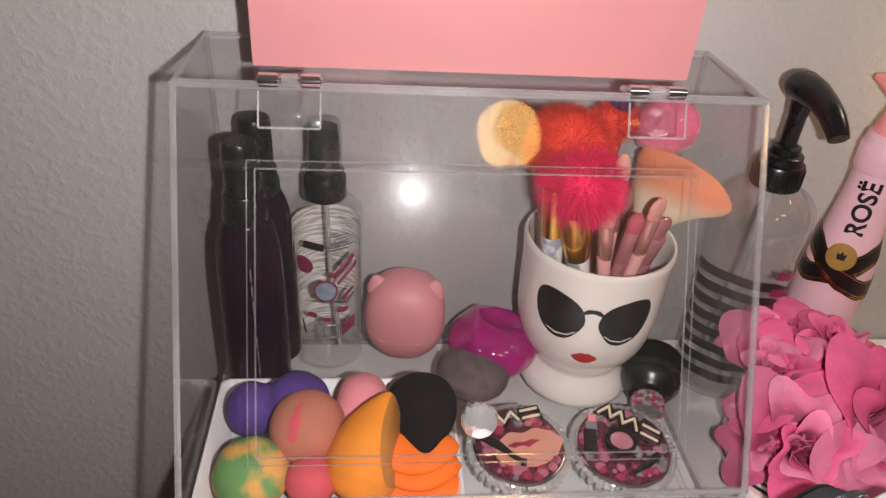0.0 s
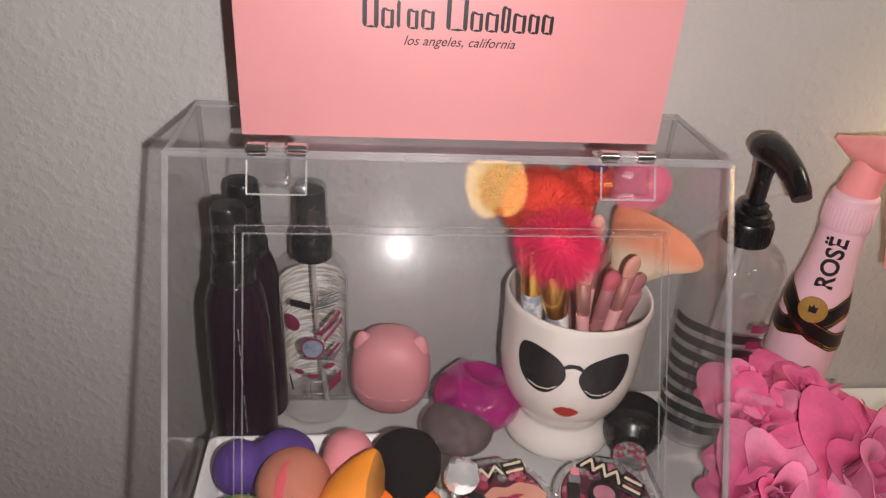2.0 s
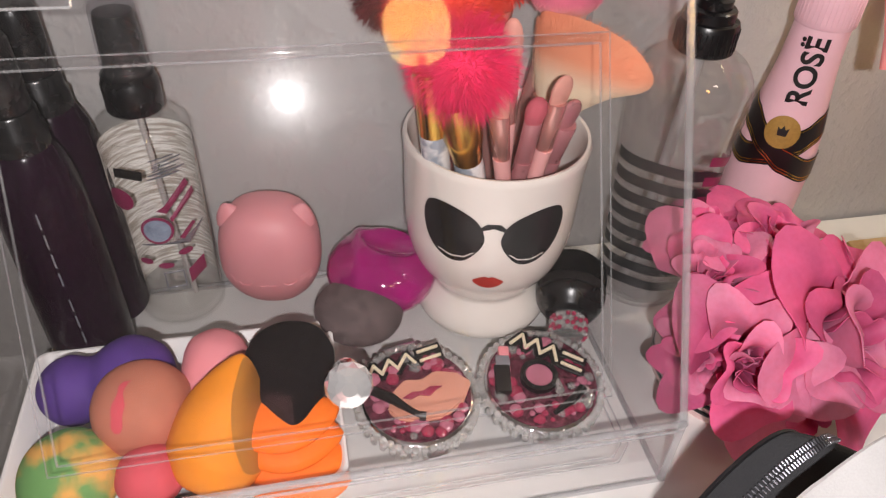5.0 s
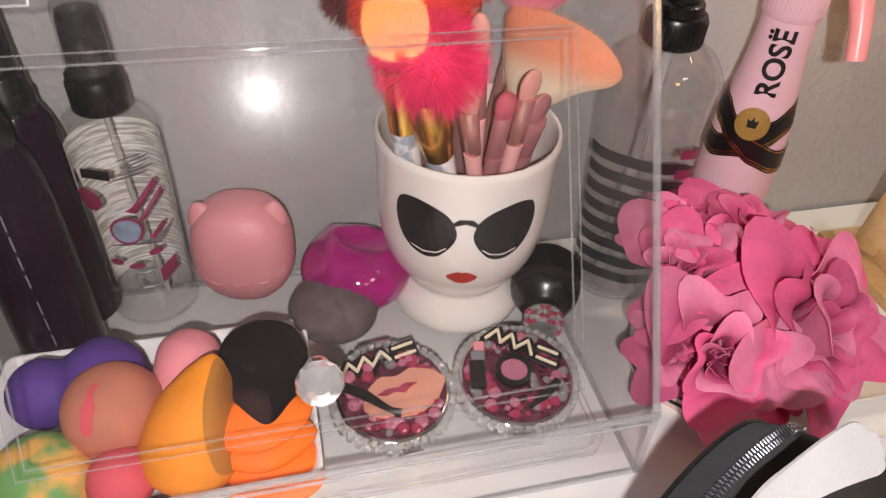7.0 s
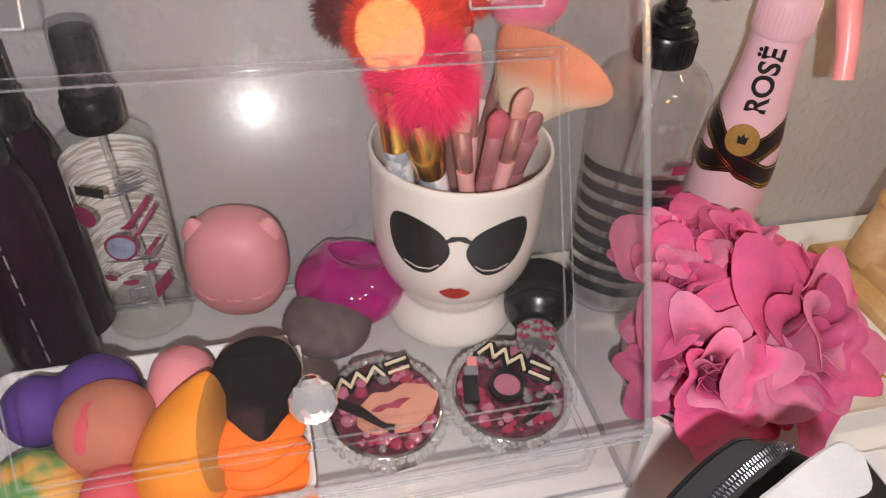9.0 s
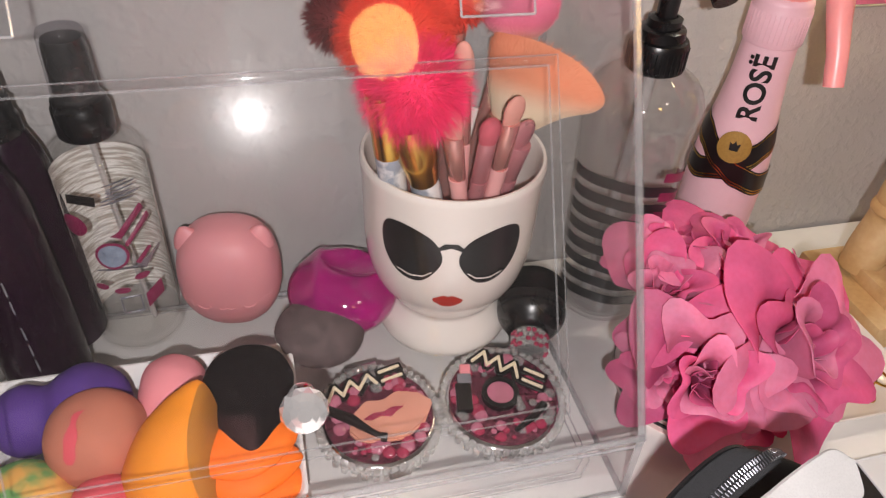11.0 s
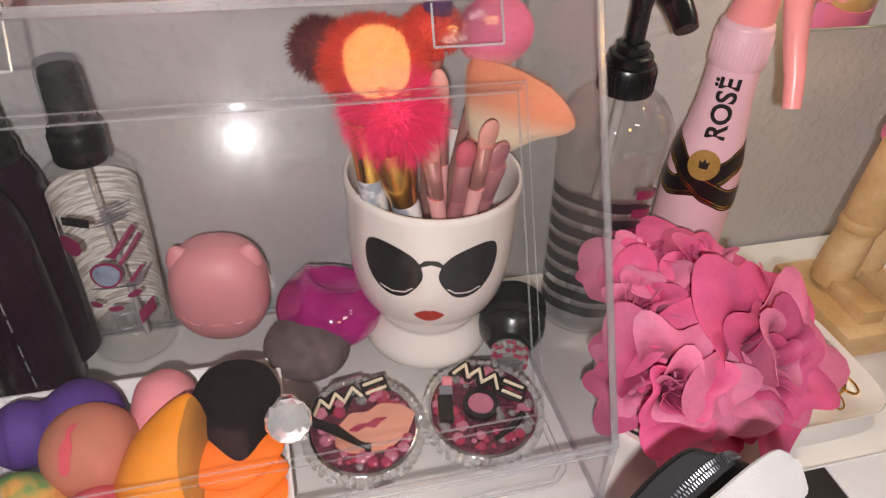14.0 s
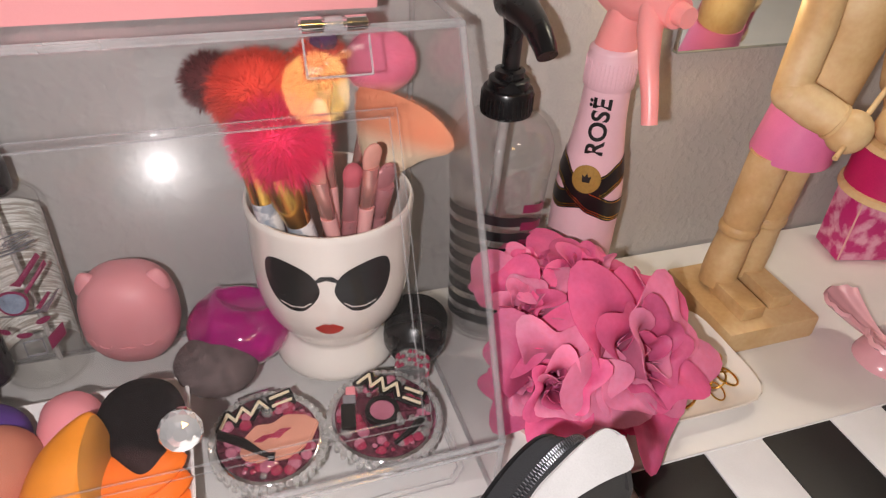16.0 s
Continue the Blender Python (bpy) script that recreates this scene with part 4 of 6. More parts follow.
def fan_shape(seed):
    """A thick soft pad of hair that opens to one side, with loose hairs on its face and rim."""
    rn = random.Random(seed)
    rim = loop_smooth([(-0.022, 0.0180), (-0.011, 0.0225), (0.009, 0.0230), (0.031, 0.0180), (0.0440, 0.0070), (0.0415, -0.0020), (0.024, -0.0125), (0.002, -0.0300), (-0.014, -0.0300), (-0.021, -0.0100)], 6)
    n = len(rim)
    out = Vector((0, 0, 1)).cross(ACROSS).normalized()

    def spot(u, w, k, side):
        return ACROSS * u * k + Vector((0, 0, w * k)) + out * side * 0.0085 * math.sqrt(max(0.0, 1 - k ** 2.4))
    one = bmesh.new()
    for side in (-1, 1):
        rings = [[one.verts.new(spot(u, w, k / 8, side)) for u, w in rim] for k in range(1, 9)]
        mid = one.verts.new(spot(0, 0, 0, side))
        for i in range(n):
            q = (i + 1) % n
            one.faces.new((mid, rings[0][i], rings[0][q]))
            for a, b in zip(rings, rings[1:]):
                one.faces.new((a[i], b[i], b[q], a[q]))
    bmesh.ops.remove_doubles(one, verts=one.verts[:], dist=0.00005)
    bmesh.ops.recalc_face_normals(one, faces=one.faces[:])
    root = ACROSS * -0.012 + Vector((0, 0, -0.026))
    for _ in range(5200):
        i = rn.randrange(n)
        if rim[i][1] < -0.024:
            continue
        k0, t = rn.uniform(0.5, 0.97), rn.random()
        j = (i + 1) % n
        p = spot(rim[i][0] + (rim[j][0] - rim[i][0]) * t, rim[i][1] + (rim[j][1] - rim[i][1]) * t, k0, rn.choice((-1, 1)))
        way = (p - root).normalized()
        q = p + way * rn.uniform(0.001, 0.003)
        s = way.cross(out).normalized() * 0.00009
        one.faces.new([one.verts.new(v) for v in (p - s, p + s, q + s * 0.3, q - s * 0.3)])
    return one


part("bristle", fan_shape(7), FUR_PEACH, fan, "soft hair, peach above and cream below", m_inv @ Matrix.Translation(FAN_O))
rpink, L = brush("blush_brush", (0.134, 0.517, IN), (0.1600, 0.527, 0.18), "round soft pink-tipped blush brush", 0)
part("handle", lathe([(0, 0), (0.004, 0.002), (0.0045, L - 0.02), (0.007, L), (0, L)], 20), ROSEGOLD, rpink, "rose gold handle")
m_inv = rpink.matrix_basis.inverted()
ctr = Vector((0.1650, 0.525, 0.2010))
core = blob(0.0200, (0, 0, 0), (1.05, 0.75, 0.95), 0.03, 60, 4)
fur(4200, puff_base((0, 0, 0), 0.0262, (1.05, 0.75, 0.93), -1), 0.0028, 0.00014, 0.0, 9, core)
part("bristle", core, FUR_PINKTIP, rpink, "soft pink hair with a cream base", m_inv @ Matrix.Translation(ctr))


def eye_brush(foot, top, head, width, hmat, fmat, bmat, label, flat=0.55, headlen=0.016):
    t, L = brush("eye_brush", foot, top, label, 0)
    part("handle", lathe([(0, 0), (0.0028, 0.002), (0.0038, L * 0.45), (0.0046, L * 0.745), (0, L * 0.745)], 16), hmat, t)
    part("ferrule", lathe([(0.0042, L * 0.74), (0.0046, L * 0.745), (width * 0.9, L - 0.002), (width * 0.85, L), (0, L)], 20), fmat, t, "metallic ferrule", Matrix.Diagonal((1, 0.85, 1, 1)))
    part("bristle", lathe(curve_profile([(width * 0.85, L - 0.001), (width * 1.08, L + headlen * 0.45), (width * 0.9, L + headlen * 0.8), (width * 0.45, L + headlen), (0, L + headlen * 1.04)], 4), 20), bmat, t, "soft dense hair", Matrix.Diagonal((1, flat, 1, 1)))
    return t


eye_brush((0.136, 0.482, IN), (0.1155, 0.4650, 0.163), 0, 0.0062, HANDLE_PINK, ROSEGOLD, FUR_NUDE, "flat nude shader brush with rose gold ferrule")
eye_brush((0.131, 0.488, IN), (0.1205, 0.4700, 0.186), 0, 0.0046, HANDLE_PINK, ROSEGOLD, FUR_NUDE, "tall nude blending brush with pink handle", 0.7, 0.021)
eye_brush((0.131, 0.486, IN), (0.1345, 0.4680, 0.156), 0, 0.0052, HANDLE_MAUVE, HANDLE_MAUVE, FUR_ROSE, "rose-tipped crease brush with mauve metal handle", 0.8, 0.013)
eye_brush((0.138, 0.484, IN), (0.1450, 0.4670, 0.166), 0, 0.0056, HANDLE_PINK, ROSEGOLD, FUR_NUDE, "flat nude brush with pink handle and rose gold ferrule", 0.5, 0.014)
eye_brush((0.146, 0.491, IN), (0.1545, 0.4760, 0.148), 0, 0.0075, HANDLE_MAUVE, HANDLE_MAUVE, HANDLE_MAUVE, "wide mauve metal spatula brush", 0.4, 0.014)
eye_brush((0.108, 0.494, IN), (0.0800, 0.4750, 0.170), 0, 0.0030, MAGENTA, ROSEGOLD, FUR_NUDE, "slim rose gold liner brush with magenta grip", 0.8, 0.012)

# magenta oval brush lying beside the cup
mag = thing("face_brush", Matrix.Translation((0.0610, 0.4960, FLOOR_Z + 0.0005)) @ Matrix.Rotation(radians(-118), 4, "Z"), "glossy magenta oval handled face brush with grey bristles, lying down", "make-up brush")
body = blob(0.033, (-0.008, 0, 0.0225), (0.95, 1.0, 0.68), 0, sub=5)
for v in body.verts:
    x, y, z = v.co
    d2 = ((x + 0.013) / 0.013) ** 2 + ((y - 0.004) / 0.0165) ** 2
    if z > 0.024 and d2 < 1:
        v.co.z -= 0.0075 * (1 - d2) ** 0.8
    ridge = abs(y + 0.012 - 0.35 * x)
    if z > 0.018:
        v.co.z += 0.0028 * math.exp(-(ridge / 0.005) ** 2) * (1 if d2 > 1 else 0.2)
part("handle", body, MAGENTA, mag, "glossy magenta plastic handle", angle=50)
hb = blob(0.0250, (0.0225, -0.003, 0.0165), (0.95, 1.02, 0.64), 0.02, 60, 4)
fur(4200, puff_base((0.0225, -0.003, 0.0165), 0.0330, (0.95, 1.02, 0.64), -1), 0.0026, 0.00013, 0.0, 12, hb)
part("bristle", hb, BRISTLE_GREY, mag, "dense grey-brown bristles")

# black kabuki brush with beaded handle
kab = thing("kabuki_brush", aim((0.1640, 0.4435, FLOOR_Z + 0.0105), (0.34, 0.90, 0.26)) @ Matrix.Scale(0.93, 4), "black kabuki brush with pink beaded handle, lying beside the cup", "make-up brush")
part("handle", lathe([(0, 0), (0.0098, 0.0008), (0.0104, 0.004), (0.0104, 0.014), (0.0, 0.015)], 24), CRYSTAL, kab, "clear handle core")
bead = bmesh.new()
bmesh.ops.create_icosphere(bead, subdivisions=1, radius=0.0017)
bead_red, bead_clear = finish(bead.copy(), "bead", RED_GEM, False), finish(bead, "bead", CRYSTAL, False)
for ring in range(4):
    for i in range(20):
        a = 2 * math.pi * (i + 0.5 * (ring % 2)) / 20
        part("bead", bead_red if (i // 2 + ring) % 2 else bead_clear, None, kab, m=Matrix.Translation((0.0108 * math.cos(a), 0.0108 * math.sin(a), 0.0015 + 0.0032 * ring)))
hb = lathe(curve_profile([(0.0205, 0.030), (0.0225, 0.040), (0.0215, 0.050), (0.0125, 0.058), (0.0, 0.060)], 5), 36)
fur(3000, puff_base((0, 0, 0.041), 0.0265, (0.92, 0.92, 0.75), -0.3), 0.004, 0.0002, 0.0, 13, hb)
part("bristle", hb, BRISTLE_BLACK, kab, "dense black bristles")
part("ferrule", lathe(curve_profile([(0.0, 0.0135), (0.0125, 0.0138), (0.0165, 0.017), (0.0205, 0.0225), (0.0218, 0.0262)], 4) + [(0.0206, 0.0268), (0.0206, 0.0284), (0.0222, 0.0290), (0.0226, 0.0335), (0.0216, 0.0355), (0.0, 0.0355)], 44), BLACKPL, kab, "glossy black grooved ferrule")


# jewelled compacts
def compact(at, turn, radius, design, label):
    t = thing("compact_mirror", Matrix.Translation(at) @ Matrix.Rotation(radians(turn), 4, "Z") @ Matrix.Rotation(radians(5), 4, "X"), label, "compact mirror", "jewelled compacts")
    part("case", lathe([(0, 0), (radius - 0.004, 0), (radius - 0.002, 0.002), (radius - 0.002, 0.0085), (radius - 0.004, 0.010), (0, 0.0102)], 56), CHROME, t, "silver metal case")
    bm = bmesh.new()
    bmesh.ops.create_icosphere(bm, subdivisions=1, radius=0.0023)
    bead_mesh = finish(bm, "rhinestone", CRYSTAL, False)
    n = 46
    for i in range(n):
        a = 2 * math.pi * i / n
        part("rhinestone", bead_mesh, None, t, m=Matrix.Translation(((radius - 0.0006) * math.cos(a), (radius - 0.0006) * math.sin(a), 0.0088)) @ Matrix.Rotation(a, 4, "Z"))
    n = 36
    bm = bmesh.new()
    bmesh.ops.create_cube(bm, size=1, matrix=Matrix.Diagonal((0.0028, 0.0036, 0.0056, 1)))
    bmesh.ops.bevel(bm, geom=bm.edges[:], offset=0.0008, segments=1, affect="EDGES")
    stone = finish(bm, "rim_stone", CRYSTAL, False)
    for i in range(n):
        a = 2 * math.pi * i / n
        part("rim_stone", stone, None, t, m=Matrix.Translation(((radius) * math.cos(a), (radius) * math.sin(a), 0.0045)) @ Matrix.Rotation(a, 4, "Z"))
    part("hinge", box(0.019, 0.004, 0.006, 0.0008, (0, radius + 0.0006, 0.003)), CHROME, t)
    part("clasp", box(0.011, 0.0035, 0.004, 0.0008, (0, -radius - 0.001, 0.002)), CHROME, t)
    part("glitter_bed", lathe([(0, 0.0098), (radius - 0.004, 0.0098), (radius - 0.004, 0.0106), (0, 0.0108)], 48), LIPGLOSS, t, "dark pink glitter ground")
    rn = random.Random(int(radius * 1e5))
    gem = bmesh.new()
    bmesh.ops.create_icosphere(gem, subdivisions=2, radius=1)
    gem_clear = finish(gem.copy(), "gem", CRYSTAL, False)
    gem_red, gem_pink = finish(gem.copy(), "gem", RED_GEM, False), finish(gem, "gem", PINK_GEM, False)
    for i in range(70):
        a, rr = rn.uniform(0, 2 * math.pi), math.sqrt(rn.uniform(0.35, 0.95)) * (radius - 0.006)
        s = rn.uniform(0.0012, 0.0042)
        part("gem", rn.choice((gem_red, gem_red, gem_red, gem_pink, gem_pink, gem_pink, gem_clear)), None, t, m=Matrix.Translation((rr * math.cos(a), rr * math.sin(a), 0.0108)) @ Matrix.Diagonal((s, s, s * 0.6, 1)))
    # a zigzag brand mark as plain strokes
    def strokes(points, w, z, mt, name, lab):
        bm = None
        for line in points:
            for (x0, y0), (x1, y1) in zip(line, line[1:]):
                d = Vector((x1 - x0, y1 - y0, 0))
                bm = join(bm, box(d.length + w * 0.8, w, 0.0016, 0.0003, seg=1), Matrix.Translation(((x0 + x1) / 2, (y0 + y1) / 2, z)) @ Matrix.Rotation(math.atan2(d.y, d.x), 4, "Z"))
        return part(name, bm, mt, t, lab, smooth=False)
    mark_lines = [[(-0.021, -0.004), (-0.016, 0.0035), (-0.013, -0.003), (-0.008, 0.004), (-0.005, -0.003), (0.001, 0.004), (0.004, -0.003)], [(0.017, 0.003), (0.007, 0.003)], [(0.007, -0.003), (0.017, -0.003)]]
    if design == "lips":
        mk = [[(x * 1.12, 0.0205 + y * 1.0 + 0.12 * x) for x, y in l] for l in mark_lines]
        strokes(mk, 0.0056, 0.0106, INK, "brand_ground", "black raised ground")
        strokes(mk, 0.0017, 0.0118, CREAM, "brand_mark", "cream zigzag mark")
        up = [(-0.021, -0.006), (-0.016, 0.004), (-0.008, 0.010), (0.0, 0.0075), (0.008, 0.011), (0.018, 0.007), (0.024, -0.001), (0.016, -0.012), (0.004, -0.018), (-0.010, -0.016), (-0.018, -0.012)]
        part("lips_plate", plate(up, 0.0032, bevel=0.001), PEACHMETAL, t, "peach enamel lips shape", Matrix.Translation((0.004, -0.001, 0.0104)) @ Matrix.Diagonal((1.06, 1.0, 1, 1)))
        part("lips_gap", plate([(-0.012, -0.0025), (-0.006, -0.0005), (-0.001, -0.0015), (0.004, 0.0002), (0.010, -0.0012), (0.006, -0.0026), (0.002, -0.0052), (-0.003, -0.0030), (-0.008, -0.0044)], 0.0008), RED_GEM, t, "rose gloss", Matrix.Translation((0.003, 0, 0.0136)))
        part("wand", tube([(-0.0255, 0.010, 0.0125), (-0.015, -0.001, 0.0145), (-0.0075, -0.0115, 0.0152), (-0.003, -0.016, 0.0152)], [0.0026, 0.0028, 0.0016, 0.0014], 10), INK, t, "black gloss wand")
        part("wand_tip", tube([(-0.004, -0.0155, 0.0148), (-0.001, -0.0168, 0.0148)], 0.0024, 12), INK, t)
    else:
        mk = [[(x * 0.95 + 0.35 * y + 0.0065, 0.0165 + y * 1.15 - 0.52 * x) for x, y in l] for l in mark_lines]
        strokes(mk, 0.0056, 0.0112, INK, "brand_ground", "black raised ground")
        strokes(mk, 0.0017, 0.0124, CREAM, "brand_mark", "cream zigzag mark")
        part("lipstick_tube", box(0.0085, 0.017, 0.004, 0.0008, (-0.0215, -0.0015, 0.0106)), INK, t, "black lipstick tube")
        part("lipstick_sleeve", box(0.0078, 0.0065, 0.004, 0.0008, (-0.0205, 0.0102, 0.0106)), GREYEN, t, "silver sleeve")
        part("lipstick_tip", box(0.006, 0.0068, 0.0036, 0.0012, (-0.0195, 0.0168, 0.0106)), S_PINK, t, "pink lipstick tip")
        part("pan_rim", lathe([(0.0072, 0.0108), (0.0102, 0.0108), (0.0102, 0.0142), (0.0076, 0.0146), (0.0072, 0.0138)], 36), INK, t, "round black pan rim", Matrix.Translation((-0.0015, 0.001, 0)))
        part("pan", lathe([(0, 0.0132), (0.0074, 0.0132), (0.0074, 0.012)], 32), PINK_GEM, t, "pink pressed blush pan", Matrix.Translation((-0.0015, 0.001, 0)))
        part("wand", tube([(0.004, -0.022, 0.0125), (0.015, -0.014, 0.0135), (0.021, -0.007, 0.0135)], [0.0012, 0.0022, 0.0024], 10), INK, t, "black brush wand")
        part("crystal_drop", tube([(0.008, -0.002, 0.013), (0.0085, -0.009, 0.0135)], [0.0016, 0.0026], 8), CRYSTAL, t, "clear crystal drop")
    return t


compact((0.0715, 0.4185, FLOOR_Z), 8, 0.0325, "lips", "round crystal-rimmed compact with peach lips and black mark")
compact((0.1395, 0.4165, FLOOR_Z), -10, 0.0335, "lipstick", "round crystal-rimmed compact with lipstick and blush pan")

# ---- sponges in a white tray ----
tray = thing("sponge_tray", (-0.045, 0.4205, FLOOR_Z), "white plastic tray full of make-up sponges in the case", "tray")
tb = bmesh.new()
rows_ = []
for z, hx, hy in ((0.0, 0.069, 0.043), (0.0, 0.069, 0.043), (0.019, 0.0765, 0.0505), (0.0195, 0.0755, 0.0495), (0.019, 0.0745, 0.0485), (0.002, 0.0665, 0.0405)):
    loop = []
    for qx, qy, a0 in ((1, 1, 0), (-1, 1, 90), (-1, -1, 180), (1, -1, 270)):
        for k in range(5):
            a = radians(a0 + 22.5 * k)
            loop.append(tb.verts.new((qx * (hx - 0.006) + 0.006 * math.cos(a), qy * (hy - 0.006) + 0.006 * math.sin(a), z)))
    rows_.append(loop)
for a, b in zip(rows_[1:], rows_[2:]):
    for i in range(20):
        tb.faces.new((a[i], a[(i + 1) % 20], b[(i + 1) % 20], b[i]))
tb.faces.new(rows_[1][::-1])
tb.faces.new(rows_[-1])
for v in rows_[0]:
    tb.verts.remove(v)
part("body", tb, TRAYWHITE, tray, angle=50)


def sponge(at, way, r, length, material, label, squash=1.0, cut=None, spin=0):
    bm = teardrop(r, length, 36)
    for v in bm.verts:
        v.co.y *= squash
        v.co += 0.02 * r * noise.noise_vector(v.co * 90)
    if cut:
        back = aim(at, way, spin).inverted()
        res = bmesh.ops.bisect_plane(bm, geom=bm.verts[:] + bm.edges[:] + bm.faces[:], plane_co=back @ Vector(cut[0]), plane_no=back.to_3x3() @ Vector(cut[1]), clear_outer=True)
        es = [e for e in res["geom_cut"] if isinstance(e, bmesh.types.BMEdge)]
        f = bmesh.ops.edgeloop_fill(bm, edges=es)["faces"]
        for q in f:
            q.material_index = 1
    return tagged(part("makeup_sponge", bm, material, m=aim(at, way, spin), angle=50), label, "sponge", "sponges in the tray")


TZ = FLOOR_Z + 0.003
def gourd(at, way, r1, r2, gap, material, label):
    """A sponge with a large and a small end and a soft waist."""
    keys = [(0, -r1), (r1 * 0.55, -r1 * 0.84), (r1 * 0.93, -r1 * 0.38), (r1, 0), (r1 * 0.90, gap * 0.32), (r2 * 0.86, gap * 0.62), (r2, gap), (r2 * 0.86, gap + r2 * 0.52), (r2 * 0.5, gap + r2 * 0.87), (0, gap + r2)]
    bm = lathe(curve_profile(keys, 5), 40)
    for v in bm.verts:
        v.co += 0.02 * r1 * noise.noise_vector(v.co * 80)
    return tagged(part("makeup_sponge", bm, material, m=aim(at, way), angle=60), label, "sponge", "sponges in the tray")


gourd((-0.0690, 0.4390, TZ + 0.0230), (-0.95, -0.05, -0.06), 0.0215, 0.0175, 0.0265, S_PURPLE, "purple gourd-shaped make-up sponge lying in the white tray")
beige = sponge((-0.0615, 0.4080, TZ + 0.0490), (0.05, 0.30, -0.93), 0.0230, 0.046, S_BEIGE, "beige make-up sponge stained pink, standing on its tip")
# lipstick smear: a ribbon that climbs the rounded end and hooks over
to_b = beige.matrix_basis.inverted()
ball = Vector((-0.0615, 0.4080, TZ + 0.0490)) + Vector((0.05, 0.30, -0.93)).normalized() * 0.0218
smear = bmesh.new()
rows_s = []
for i in range(25):
    t = i / 24
    a = -0.34 + 0.22 * t + 0.40 * max(0.0, t - 0.72) * 2.2
    h = -0.42 + 1.10 * min(t, 0.8) / 0.8
    wide = 0.11 + 0.035 * math.sin(7 * t) + 0.02 * math.sin(19 * t) - 0.05 * abs(2 * t - 1) ** 3
    row = []
    for q in (-1, -0.35, 0.35, 1):
        d = Vector((0.02, -0.66, 0.75)) + (a + wide * q) * Vector((1, 0, 0)) + h * Vector((0, 0.75, 0.66))
        row.append(smear.verts.new(to_b @ (ball + d.normalized() * 0.02395)))
    rows_s.append(row)
for a, b in zip(rows_s, rows_s[1:]):
    for q in range(3):
        smear.faces.new((a[q], a[q + 1], b[q + 1], b[q]))
bmesh.ops.recalc_face_normals(smear, faces=smear.faces[:])
part("lipstick_smear", smear, S_ROSE, beige, "pink lipstick smear")
gourd((-0.0280, 0.4400, TZ + 0.0270), (-0.38, -0.80, -0.30), 0.0165, 0.0145, 0.0260, S_PINK, "pale pink gourd-shaped make-up sponge")
sponge((-0.0330, 0.3800, TZ + 0.0050), (0.32, 0.55, 0.77), 0.0232, 0.066, [S_ORANGE, S_OCHRE], "orange make-up sponge with an ochre slanted flat side", cut=((-0.0085, 0.4050, TZ + 0.043), (0.86, -0.33, 0.36)), spin=20)
sponge((0.0085, 0.4490, TZ + 0.0370), (0.00, -0.97, -0.10), 0.0222, 0.060, BLACKFOAM, "black flat teardrop make-up sponge", 0.62)
sponge((-0.091, 0.389, TZ + 0.036), (0.0, 0.1, -0.98), 0.0225, 0.034, S_GREEN, "green and yellow marbled make-up sponge")
sponge((-0.0565, 0.384, TZ + 0.031), (0.0, 0.05, -0.98), 0.0150, 0.030, S_ROSE, "rose pink make-up sponge at the tray's front")
petal_sponge = thing("petal_sponge", (0.007, 0.389, TZ), "bright orange layered leaf-edged make-up sponge", "sponge", "sponges in the tray")
for k in range(4):
    leaf = []
    for i in range(25):
        u = i / 24
        leaf.append((-0.026 + 0.052 * u, 0.0195 * math.sin(math.pi * min(1.0, u ** 1.2)) ** 0.6 * (1 - 0.35 * u)))
    leaf += [(x, -y) for x, y in leaf[-2:0:-1]]
    lay = bmesh.new()
    rings = []
    for zz, sc in ((0.0, 0.55), (0.0012, 0.82), (0.0034, 0.98), (0.0046, 1.0), (0.0058, 0.98), (0.0080, 0.82), (0.0092, 0.55)):
        rings.append([lay.verts.new((x * sc, y * sc, zz)) for x, y in leaf])
    for a, b in zip(rings, rings[1:]):
        for i in range(len(leaf)):
            lay.faces.new((a[i], a[(i + 1) % len(leaf)], b[(i + 1) % len(leaf)], b[i]))
    lay.faces.new(rings[0][::-1])
    lay.faces.new(rings[-1])
    part("layer", lay, S_NEON, petal_sponge, m=Matrix.Translation((-0.0010 * k, 0.0052 * k - 0.008, 0.0082 * k)) @ Matrix.Rotation(radians(-12 + 6 * k), 4, "Z") @ Matrix.Rotation(radians(12), 4, "X"), angle=70)

# ---- beside the case: pump bottle ----
pump = thing("pump_bottle", Matrix.Translation((0.2410, 0.5100, 0)) @ Matrix.Diagonal((1, 1, 1.02, 1)), "clear pump bottle with black stripes and black pump head", "bottle")
pp = curve_profile([(0.0, 0.001), (0.0245, 0.0), (0.0275, 0.003), (0.0280, 0.020), (0.0292, 0.060), (0.0315, 0.105), (0.0335, 0.135), (0.0325, 0.148), (0.0265, 0.159), (0.0165, 0.1655), (0.0145, 0.169)], 4)
part("body", lathe(pp, 56), PUMPGLASS, pump, "clear bottle body")
part("thick_base", lathe([(0, 0.002), (0.025, 0.002), (0.0270, 0.006), (0.025, 0.009), (0, 0.008)], 40), PUMPGLASS, pump, "thick clear base")
pr = radius_at(pp)
for k in range(8):
    z = 0.014 + 0.0122 * k
    lo_ = [(-78, z), (-20, z + 0.0035), (30, z + 0.001), (62, z - 0.006)]
    part("stripe", band(lo_, [(a, q + 0.0072) for a, q in lo_], pr, -22, 0.0003), STRIPE, pump, "charcoal printed wavy stripe")
